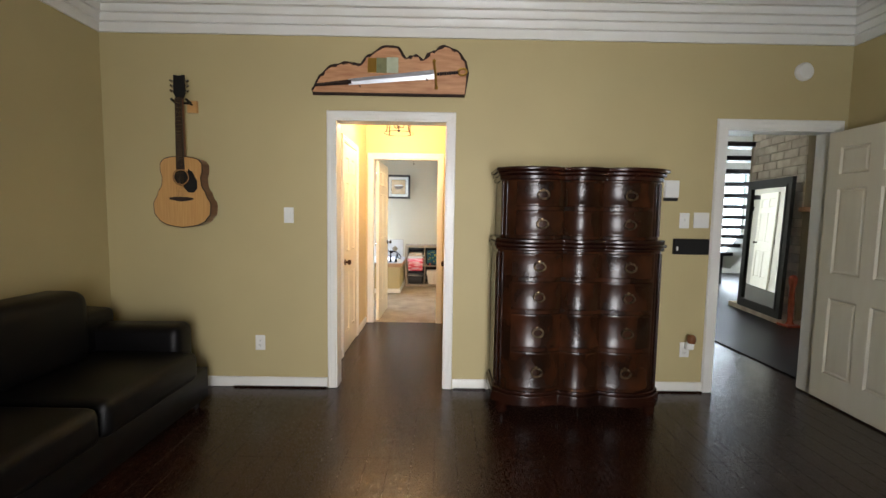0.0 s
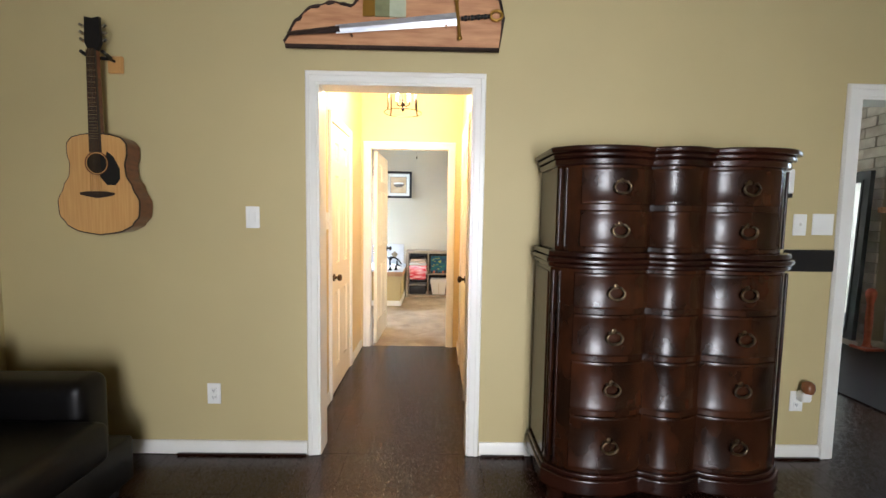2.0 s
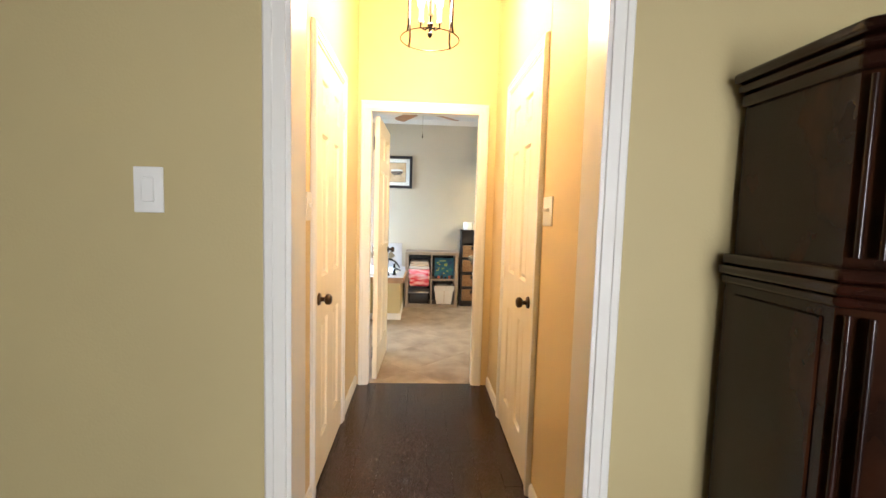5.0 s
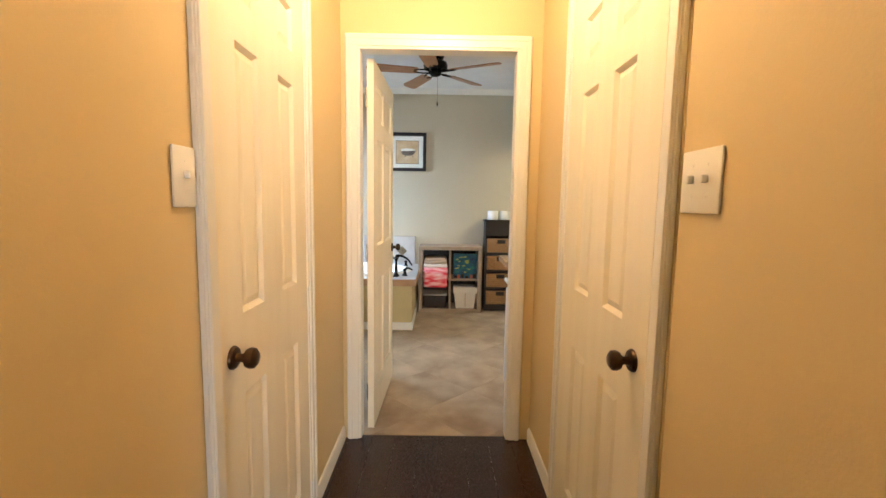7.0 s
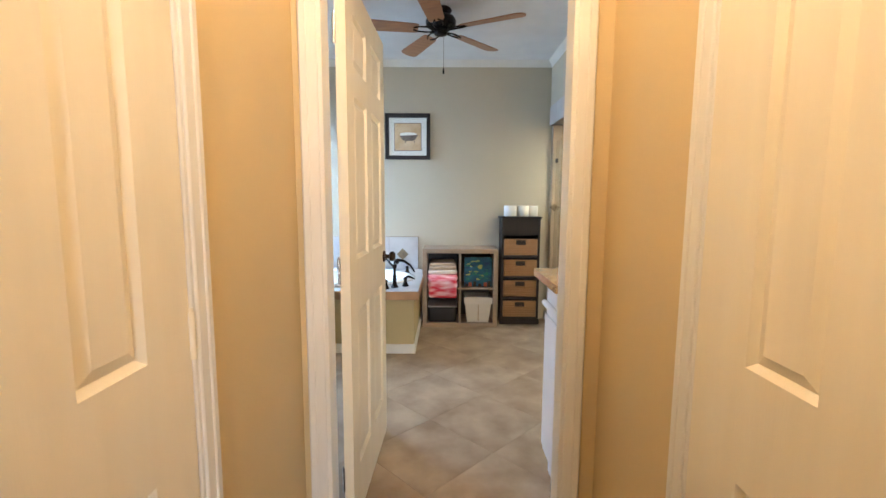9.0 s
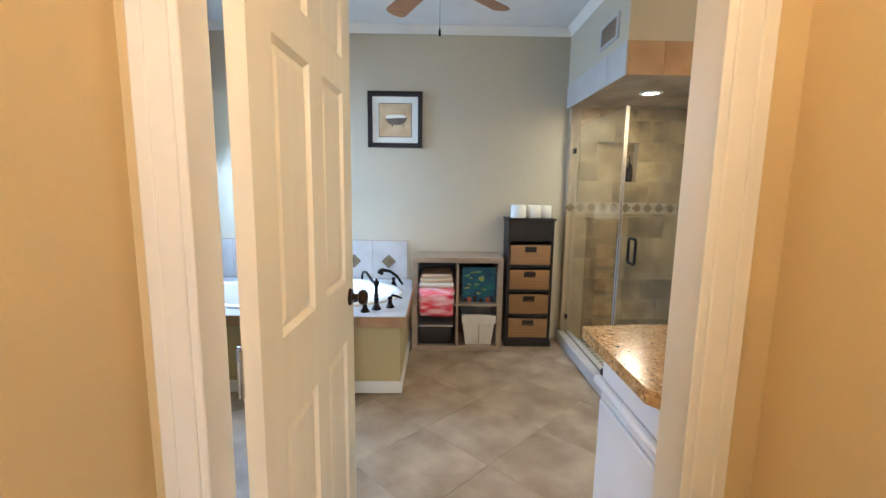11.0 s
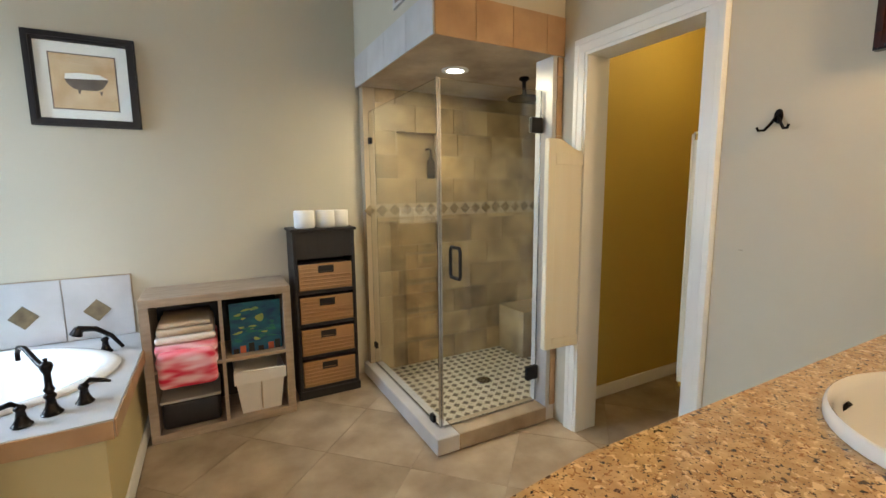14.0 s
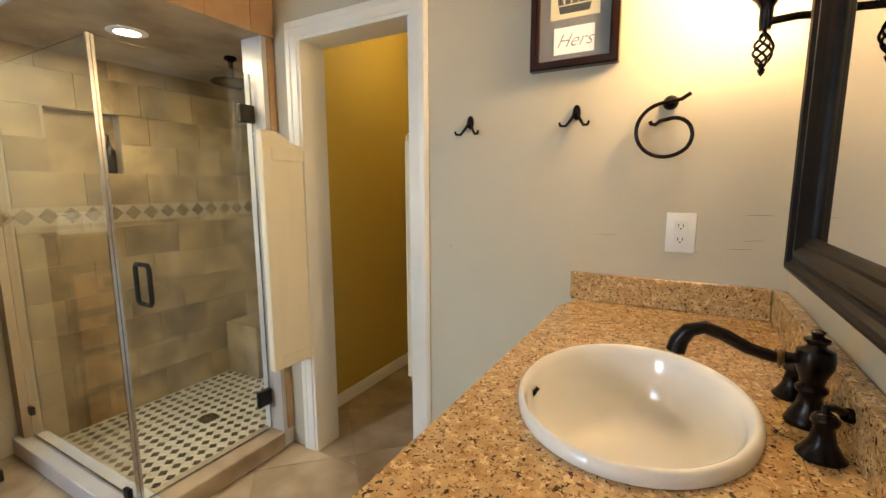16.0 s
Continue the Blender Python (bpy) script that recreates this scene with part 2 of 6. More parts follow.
def bx(*a, **k):
    return box(bmesh.new(), *a, **k)


def rod(bm, p0, p1, r0, r1=None, seg=12):
    p0, p1 = Vector(p0), Vector(p1)
    m = Matrix.Translation((p0 + p1) / 2) @ (p1 - p0).to_track_quat("Z", "Y").to_matrix().to_4x4()
    bmesh.ops.create_cone(bm, cap_ends=True, segments=seg, radius1=r0, radius2=r0 if r1 is None else r1, depth=(p1 - p0).length, matrix=m)
    return bm


def lathe(bm, profile, seg=24, m=Matrix()):
    """Turn a profile of (radius, height) round the z axis; ends are closed where the radius is 0."""
    rings = []
    for r, z in profile:
        if r < 1e-5:
            rings.append([bm.verts.new(m @ Vector((0, 0, z)))])
        else:
            rings.append([bm.verts.new(m @ Vector((r * math.cos(2 * math.pi * i / seg), r * math.sin(2 * math.pi * i / seg), z))) for i in range(seg)])
    for a, b in zip(rings, rings[1:]):
        for i in range(seg):
            j = (i + 1) % seg
            q = [a[i % len(a)], a[j % len(a)], b[j % len(b)], b[i % len(b)]]
            q = [v for k, v in enumerate(q) if v not in q[:k]]
            if len(q) > 2:
                bm.faces.new(q)
    return bm


def tube(bm, pts, r, seg=10, closed=False):
    """A round bar along points; r is one radius or a function of the part of the way along."""
    pts = [Vector(p) for p in pts]
    n, rings, side = len(pts), [], None
    for i, p in enumerate(pts):
        a = pts[(i - 1) % n] if closed or i else p
        b = pts[(i + 1) % n] if closed or i < n - 1 else p
        d = (b - a).normalized()
        side = (side - d * side.dot(d)).normalized() if side else d.orthogonal().normalized()
        up = d.cross(side)
        rr = r(i / (n - 1)) if callable(r) else r
        rings.append([bm.verts.new(p + (side * math.cos(2 * math.pi * k / seg) + up * math.sin(2 * math.pi * k / seg)) * rr) for k in range(seg)])
    for i in range(n if closed else n - 1):
        a, b = rings[i], rings[(i + 1) % n]
        for k in range(seg):
            bm.faces.new((a[k], a[(k + 1) % seg], b[(k + 1) % seg], b[k]))
    if not closed:
        bm.faces.new(rings[0])
        bm.faces.new(rings[-1])
    return bm


def prism(bm, outline, z0, z1, m=Matrix()):
    """An outline of (x, y) raised from z0 to z1."""
    lo = [bm.verts.new(m @ Vector((x, y, z0))) for x, y in outline]
    hi = [bm.verts.new(m @ Vector((x, y, z1))) for x, y in outline]
    n = len(outline)
    for i in range(n):
        bm.faces.new((lo[i], lo[(i + 1) % n], hi[(i + 1) % n], hi[i]))
    bm.faces.new(lo)
    bm.faces.new(hi)
    return bm


def holed(bm, axis, c0, c1, u0, u1, v0, v1, holes):
    """A slab between c0 and c1 on its axis ('x' or 'y'), u along the wall, v up, with holes (u0, u1, v0, v1) right through it."""
    us = sorted({u0, u1, *[h[0] for h in holes], *[h[1] for h in holes]})
    vs = sorted({v0, v1, *[h[2] for h in holes], *[h[3] for h in holes]})
    us, vs = [u for u in us if u0 <= u <= u1], [v for v in vs if v0 <= v <= v1]
    nu, nv = len(us) - 1, len(vs) - 1

    def full(i, j):
        if not (0 <= i < nu and 0 <= j < nv):
            return False
        u, v = (us[i] + us[i + 1]) / 2, (vs[j] + vs[j + 1]) / 2
        return not any(h[0] < u < h[1] and h[2] < v < h[3] for h in holes)
    verts = {}

    def vert(i, j, c):
        if (i, j, c) not in verts:
            verts[i, j, c] = bm.verts.new((c, us[i], vs[j]) if axis == "x" else (us[i], c, vs[j]))
        return verts[i, j, c]
    for i in range(nu):
        for j in range(nv):
            if not full(i, j):
                continue
            for c in (c0, c1):
                bm.faces.new([vert(i, j, c), vert(i + 1, j, c), vert(i + 1, j + 1, c), vert(i, j + 1, c)])
            for di, dj, a, b in ((-1, 0, (i, j), (i, j + 1)), (1, 0, (i + 1, j), (i + 1, j + 1)), (0, -1, (i, j), (i + 1, j)), (0, 1, (i, j + 1), (i + 1, j + 1))):
                if not full(i + di, j + dj):
                    bm.faces.new([vert(*a, c0), vert(*b, c0), vert(*b, c1), vert(*a, c1)])
    return bm


def arc(cx, cy, rx, ry, a0, a1, n):
    return [(cx + rx * math.cos(radians(a0 + (a1 - a0) * i / n)), cy + ry * math.sin(radians(a0 + (a1 - a0) * i / n))) for i in range(n + 1)]

# ---- large structure ----
H1, HB = 2.92, 2.62
D1 = (-0.197, 0.622, 0.0, 2.053)
D2 = (-0.232, 0.548, 0.0, 2.026)
D3 = (2.745, 3.53, 0.0, 2.03)
CL = (4.12, 4.775, 0.0, 2.03)
CR = (4.14, 4.845, 0.0, 2.03)
WC = (6.602, 7.172, 0.0, 1.955)
LIN = 0.018


def hole(d):
    return (d[0] - LIN, d[1] + LIN, -0.02 if d[2] == 0 else d[2] - LIN, d[3] + LIN)


def wall(name, material, axis, c0, c1, u0, u1, v1, holes=(), label="painted plaster wall"):
    return structure(name, holed(bmesh.new(), axis, c0, c1, u0, u1, -0.02, v1, holes), material, label, "wall", None)


FLOOR = structure("floor", bx(-2.06, -1.82, -0.06, 9.0, 5.435, -0.012), WOODF, "dark espresso hardwood floor with satin sheen", "floor", None)
LIV_FLOOR = structure("floor_living", bx(3.70, 3.475, -0.011, 9.0, 11.0, 0.0), LIVWOOD, "dark hardwood floor of the living room", "floor", None)
BFLOOR = structure("floor_bath", bx(-2.06, 5.436, -0.06, 3.60, 8.62, -0.003), FGROUT, "beige stone tile floor with grout lines", "floor", None)

# front bedroom wall: khaki towards the bedroom, cream towards the hall
wall("wall_bedroom_front", KHAKI, "y", 3.355, 3.475, -2.06, 3.77, H1, [hole(D1), hole(D3)], "khaki painted bedroom wall with two doorways")
wall("wall_bedroom_left", KHAKI, "x", -2.06, -1.94, -1.70, 3.355, H1, (), "khaki painted bedroom wall")
wall("wall_bedroom_right", KHAKI, "x", 3.65, 3.77, -1.70, 3.355, H1, (), "khaki painted bedroom wall")
BW = (0.6, 1.7, 0.06, 2.24)
wall("wall_bedroom_back", KHAKI, "y", -1.82, -1.70, -2.06, 3.77, H1, [BW], "khaki painted bedroom wall with a window")
wall("wall_hall_left", HALLP, "x", -0.45, -0.328, 3.475, 5.405, H1, [hole(CL)], "cream painted hall wall with a closet door")
wall("wall_hall_right_near", HALLP, "x", 0.678, 0.86, 3.475, 4.07, H1, (), "cream painted hall wall beside the bedroom doorway")
wall("wall_hall_right", HALLP, "x", 0.676, 0.86, 4.07, 5.405, H1, [hole(CR)], "cream painted hall wall with a closet door")
wall("wall_hall_end", HALLP, "y", 5.405, 5.440, -2.06, 0.86, H1, [hole(D2)], "cream painted hall wall round the bathroom doorway")
# two unseen walls added behind the closet doors to keep sky light out
wall("wall_closet_left", HALLP, "x", -2.06, -1.94, 3.475, 5.405, H1)
wall("wall_closet_right", HALLP, "x", 2.38, 2.50, 3.475, 5.300, H1)
wall("wall_bath_south", GREIGE, "y", 5.440, 5.475, -2.06, 0.86, H1, [hole(D2)], "greige painted bathroom wall round the doorway")
wall("wall_bath_vanity", GREIGE, "y", 5.300, 5.385, 0.86, 3.60, H1, (), "greige painted bathroom wall behind the vanity")
wall("wall_bath_north", GREIGE, "y", 8.50, 8.62, -2.06, 3.60, H1, (), "greige painted bathroom wall")
BWIN = (7.45, 8.38, 0.90, 2.22)
wall("wall_bath_left", GREIGE, "x", -2.06, -1.94, 5.475, 8.50, H1, [BWIN], "greige painted bathroom wall with a window")
wall("wall_bath_right", GREIGE, "x", 1.964, 2.10, 5.385, 7.47, H1, [hole(WC)], "greige painted bathroom wall with a doorway")
wall("wall_closet_north", OCHRE, "y", 7.40, 7.47, 2.10, 3.48, H1, (), "ochre painted wall of the small toilet room")
wall("wall_closet_east", OCHRE, "x", 3.48, 3.60, 5.385, 8.50, H1, (), "ochre painted wall of the small toilet room")
LW1 = (5.3, 8.3, 0.35, 2.5)
wall("wall_living_north", TRIM, "y", 10.88, 11.0, 3.60, 9.12, 3.4, [LW1], "white living room wall with a wide window")
LW2 = (4.2, 8.6, 0.3, 2.6)
wall("wall_living_east", TRIM, "x", 9.0, 9.12, 3.355, 10.88, 3.4, [LW2], "white living room wall with a wide window")
wall("wall_living_west", GREIGE, "x", 3.60, 3.70, 3.475, 10.88, 3.4, [(3.475, 5.475, -0.02, 2.9)])
wall("wall_living_south", GREIGE, "y", 3.355, 3.475, 3.77, 9.0, 3.4)

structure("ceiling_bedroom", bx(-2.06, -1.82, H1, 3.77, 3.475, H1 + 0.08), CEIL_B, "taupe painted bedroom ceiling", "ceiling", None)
structure("ceiling_hall", bx(-2.06, 3.475, H1, 3.70, 5.44, H1 + 0.08), CEIL_W, "white hall ceiling", "ceiling", None)
structure("ceiling_bath", bx(-1.94, 5.476, HB, 3.48, 8.50, HB + 0.06), CEIL_W, "white bathroom ceiling", "ceiling", None)
structure("ceiling_living", bx(3.60, 3.355, 3.4, 9.12, 11.0, 3.48), CEIL_W, "white living room ceiling", "ceiling", None)


def profile_run(bm, prof, p0, p1, out):
    """A moulding: a profile of (out from the wall, height) carried from p0 to p1; out is the way into the room."""
    a, b, o = Vector(p0), Vector(p1), Vector(out)
    lo = [bm.verts.new(a + o * d + Vector((0, 0, h))) for d, h in prof]
    hi = [bm.verts.new(b + o * d + Vector((0, 0, h))) for d, h in prof]
    n = len(prof)
    for i in range(n):
        bm.faces.new((lo[i], lo[(i + 1) % n], hi[(i + 1) % n], hi[i]))
    bm.faces.new(lo)
    bm.faces.new(hi)
    return bm


CROWN = [(0.002, 0), (0.02, 0), (0.02, 0.066), (0.046, 0.068), (0.046, 0.084), (0.055, 0.116), (0.082, 0.118), (0.082, 0.134), (0.092, 0.166), (0.122, 0.168),
         (0.122, 0.184), (0.135, 0.212), (0.16, 0.214), (0.16, 0.258), (0.002, 0.258)]
bm = bmesh.new()
profile_run(bm, CROWN, (-1.94, 3.355, H1 - 0.26), (3.65, 3.355, H1 - 0.26), (0, -1, 0))
profile_run(bm, CROWN, (-1.94, -1.70, H1 - 0.26), (-1.94, 3.355, H1 - 0.26), (1, 0, 0))
profile_run(bm, CROWN, (3.65, -1.70, H1 - 0.26), (3.65, 3.355, H1 - 0.26), (-1, 0, 0))
structure("trim_crown_bedroom", bm, TRIM, "white stepped crown moulding", "moulding", 25)
bm = bmesh.new()
COVE = [(0.002, 0), (0.012, 0), (0.02, 0.02), (0.05, 0.05), (0.055, 0.058), (0.002, 0.058)]
profile_run(bm, COVE, (-1.94, 8.50, HB - 0.06), (1.22, 8.50, HB - 0.06), (0, -1, 0))
profile_run(bm, COVE, (1.22, 7.345, HB - 0.06), (1.22, 8.50, HB - 0.06), (-1, 0, 0))
profile_run(bm, COVE, (1.22, 7.345, HB - 0.06), (1.964, 7.345, HB - 0.06), (0, -1, 0))
structure("trim_crown_bath", bm, TRIM, "small white cove moulding", "moulding", 25)
BASE = [(0.001, 0.004), (0.014, 0.004), (0.014, 0.062), (0.008, 0.078), (0.001, 0.08)]
bm = bmesh.new()
for p0, p1, o in (((-1.94, 3.355, 0), (-0.275, 3.355, 0), (0, -1, 0)), ((0.70, 3.355, 0), (2.665, 3.355, 0), (0, -1, 0)), ((-1.94, -1.7, 0), (-1.94, 3.34, 0), (1, 0, 0)),
                  ((3.65, -1.7, 0), (3.65, 3.34, 0), (-1, 0, 0)), ((-0.328, 3.50, 0), (-0.328, 4.05, 0), (1, 0, 0)), ((-0.328, 4.845, 0), (-0.328, 5.38, 0), (1, 0, 0)),
                  ((0.678, 3.50, 0), (0.678, 4.06, 0), (-1, 0, 0)), ((0.676, 4.915, 0), (0.676, 5.38, 0), (-1, 0, 0)), ((2.10, 7.40, 0), (3.48, 7.40, 0), (0, -1, 0))):
    profile_run(bm, BASE, p0, p1, o)
structure("baseboard", bm, TRIM, "white painted baseboard", "baseboard", 25)
bm = bmesh.new()
for x0, x1 in ((-1.0, -0.28), (0.71, 0.96), (2.1, 2.66)):
    box(bm, x0, 3.326, 0.0005, x1, 3.340, 0.012)
structure("trim_shoe", bm, DARKW2, "dark quarter-round shoe moulding", "moulding", None)


def door_trim(name, d, axis, c0, c1, faces, w=0.074, material=TRIM):
    """Jamb lining inside the opening and moulded casings on the given faces (position on the axis, outward sign)."""
    bm = bmesh.new()
    u0, u1, _, v1 = d

    def b(ua, ub, ca, cb, va, vb, bev=0.0):
        if axis == "y":
            box(bm, ua, min(ca, cb), va, ub, max(ca, cb), vb, bev)
        else:
            box(bm, min(ca, cb), ua, va, max(ca, cb), ub, vb, bev)
    e = 0.003
    b(u0 - LIN + e, u0, c0 - e, c1 + e, 0.001, v1)
    b(u1, u1 + LIN - e, c0 - e, c1 + e, 0.001, v1)
    b(u0 - LIN + e, u1 + LIN - e, c0 - e, c1 + e, v1, v1 + LIN - e)
    for c, s in faces:
        for k, (a, t) in enumerate(((0.0, 0.012), (0.18, 0.018), (0.62, 0.022))):
            i0, i1 = a * w, w - 0.003 * k
            b(u0 - i1, u0 - i0, c, c + s * t, 0.002, v1 + i0, 0.002)
            b(u1 + i0, u1 + i1, c, c + s * t, 0.002, v1 + i0, 0.002)
            b(u0 - i1, u1 + i1, c, c + s * t, v1 + i0, v1 + i1, 0.002)
    return structure(name, bm, material, "white moulded door casing and jamb", "door frame", 30)


door_trim("door_1", D1, "y", 3.355, 3.475, [(3.355, -1), (3.475, 1)])
door_trim("door_2", D2, "y", 5.405, 5.475, [(5.405, -1)])
door_trim("door_3", D3, "y", 3.355, 3.475, [(3.355, -1), (3.475, 1)], 0.085)
door_trim("door_4", CL, "x", -0.45, -0.328, [(-0.328, 1)], 0.062)
door_trim("door_5", CR, "x", 0.676, 0.86, [(0.676, -1)], 0.062)
door_trim("door_6", WC, "x", 1.964, 2.10, [(1.964, -1)], 0.085)


def window(name, axis, c, d, out, label):
    """A white sash with a mullion, a glass pane and the bright sky behind it."""
    u0, u1, v0, v1 = d

    def pl(ua, ub, va, vb, t0, t1):
        return (bx(ua, c + t0, va, ub, c + t1, vb, bevel=0.003) if axis == "y" else bx(c + t0, ua, va, c + t1, ub, vb, bevel=0.003))
    fr = structure(name, holed(bmesh.new(), axis, c - 0.03, c + 0.03, u0, u1, v0, v1,
                               [(u0 + 0.05, u1 - 0.05, v0 + 0.05, (v0 + v1) / 2 - 0.02), (u0 + 0.05, u1 - 0.05, (v0 + v1) / 2 + 0.02, v1 - 0.05)]), TRIM, label, "window", None)
    for va, vb in ((v0 + 0.05, (v0 + v1) / 2 - 0.02), ((v0 + v1) / 2 + 0.02, v1 - 0.05)):
        p = part("pane", pl(u0 + 0.05, u1 - 0.05, va, vb, -0.004, 0.004), GLASS, fr, smooth=None)
        p.visible_shadow = False
    s = out * 0.5
    back = bx(u0 - 0.2, c + s, v0 - 1.0, u1 + 0.2, c + s + 0.01, v1 + 1.5) if axis == "y" else bx(c + s, u0 - 2, v0 - 1.0, c + s + 0.01, u1 + 2, v1 + 1.5)
    structure("backdrop", back, SKYGLOW, "bright overexposed daylight outside the window", "sky", None)
    return fr


window("window_1", "y", -1.76, BW, -1, "tall white framed bedroom window reaching the floor")
window("window_2", "x", -2.00, BWIN, -1, "white framed bathroom window in daylight")
window("window_3", "y", 10.94, LW1, 1, "wide white framed living room window")
window("window_4", "x", 9.06, LW2, 1, "wide white framed living room window")

# ---- doors ----


def door_leaf(name, w, h, at, rz, label, knob_x, knob_z=0.90, t=0.035, rows=((0.22, 0.79), (0.975, 1.60), (1.70, 1.90)), st=0.105, mul=0.10):
    """A six-panel leaf, hinged at its local origin, running along +x; its knobs stand out on both faces."""
    ob = thing(name, at, label, "door", rz)
    cx0, cx1 = (w - mul) / 2, (w + mul) / 2
    holes = [(a, b, z0, z1) for z0, z1 in rows for a, b in ((st, cx0), (cx1, w - st))]
    part("leaf", holed(bmesh.new(), "y", -t / 2, t / 2, 0.002, w, 0.012, h, holes), DOORP, ob, smooth=None)
    for a, b, z0, z1 in holes:
        bm = bmesh.new()
        for s in (-1, 1):
            y0, y1 = s * 0.002, s * (t / 2 - 0.004)
            ym = s * (t / 2 - 0.012)
            k = 0.032
            lo = [bm.verts.new(p) for p in ((a, s * t / 2, z0), (b, s * t / 2, z0), (b, s * t / 2, z1), (a, s * t / 2, z1))]
            m1 = [bm.verts.new((x, ym, z)) for x, z in ((a + 0.012, z0 + 0.012), (b - 0.012, z0 + 0.012), (b - 0.012, z1 - 0.012), (a + 0.012, z1 - 0.012))]
            m2 = [bm.verts.new((x, y1, z)) for x, z in ((a + k, z0 + k), (b - k, z0 + k), (b - k, z1 - k), (a + k, z1 - k))]
            for q, r in ((lo, m1), (m1, m2)):
                for i in range(4):
                    bm.faces.new((q[i], q[(i + 1) % 4], r[(i + 1) % 4], r[i]))
            bm.faces.new(m2)
        part("panel", bm, DOORP, ob, smooth=None)
    for s in (-1, 1):
        m = pose(knob_x, s * t / 2, knob_z, -90 * s, 0, 0)
        kb = part("knob", lathe(bmesh.new(), [(0, 0), (0.029, 0), (0.029, 0.004), (0.025, 0.009), (0.012, 0.011), (0.010, 0.022), (0.013, 0.030), (0.022, 0.034),
                                              (0.026, 0.043), (0.0245, 0.053), (0.016, 0.060), (0, 0.062)], 24, m), KNOB, ob, "aged bronze round knob", 40)
    part("latch", bx(w - 0.0015 if knob_x > w / 2 else 0.001, -0.011, knob_z - 0.03, w + 0.0015 if knob_x > w / 2 else 0.0035, 0.011, knob_z + 0.03), BRASS, ob, "bronze latch plate", None)
    for z in (0.22, 1.0, h - 0.2):
        part("hinge", rod(rod(bmesh.new(), (0.0, t / 2 + 0.003, z - 0.045), (0.0, t / 2 + 0.003, z + 0.045), 0.006), (0.0, t / 2 + 0.003, z + 0.045), (0.0, t / 2 + 0.003, z + 0.052), 0.004),
             STEEL if name != "closet_door" else DOORP, ob)
    return ob


door_leaf("bathroom_door", 0.745, 2.01, (-0.195, 5.486, 0.0), 88.4, "off-white six-panel bathroom door standing wide open", 0.69, 0.965, rows=((0.22, 0.83), (1.03, 1.62), (1.72, 1.90)))
door_leaf("interior_door", 0.82, 2.02, (3.724, 9.32, 0.0), 90, "white six-panel door, closed, in the living room wall", 0.75, 0.96)
door_leaf("bedroom_door", 0.775, 2.015, (3.515, 3.325, 0.0), -92.5, "off-white six-panel bedroom door swung open beside the wall", 0.71)
door_leaf("closet_door", CL[1] - CL[0] - 0.002, 2.02, (-0.3375, CL[1] - 0.001, 0.0), -90, "off-white six-panel closet door, closed, in the hall wall", CL[1] - CL[0] - 0.06, 0.895, rows=((0.20, 0.78), (0.99, 1.655), (1.76, 1.90)), st=0.12, mul=0.145)
door_leaf("closet_door", CR[1] - CR[0] - 0.002, 2.02, (0.6815, CR[1] - 0.001, 0.0), -90, "off-white six-panel closet door, closed, opposite the other closet", CR[1] - CR[0] - 0.07, 0.89, rows=((0.20, 0.765), (0.975, 1.655), (1.76, 1.90)), st=0.145, mul=0.125)

# ---- bedroom things ----


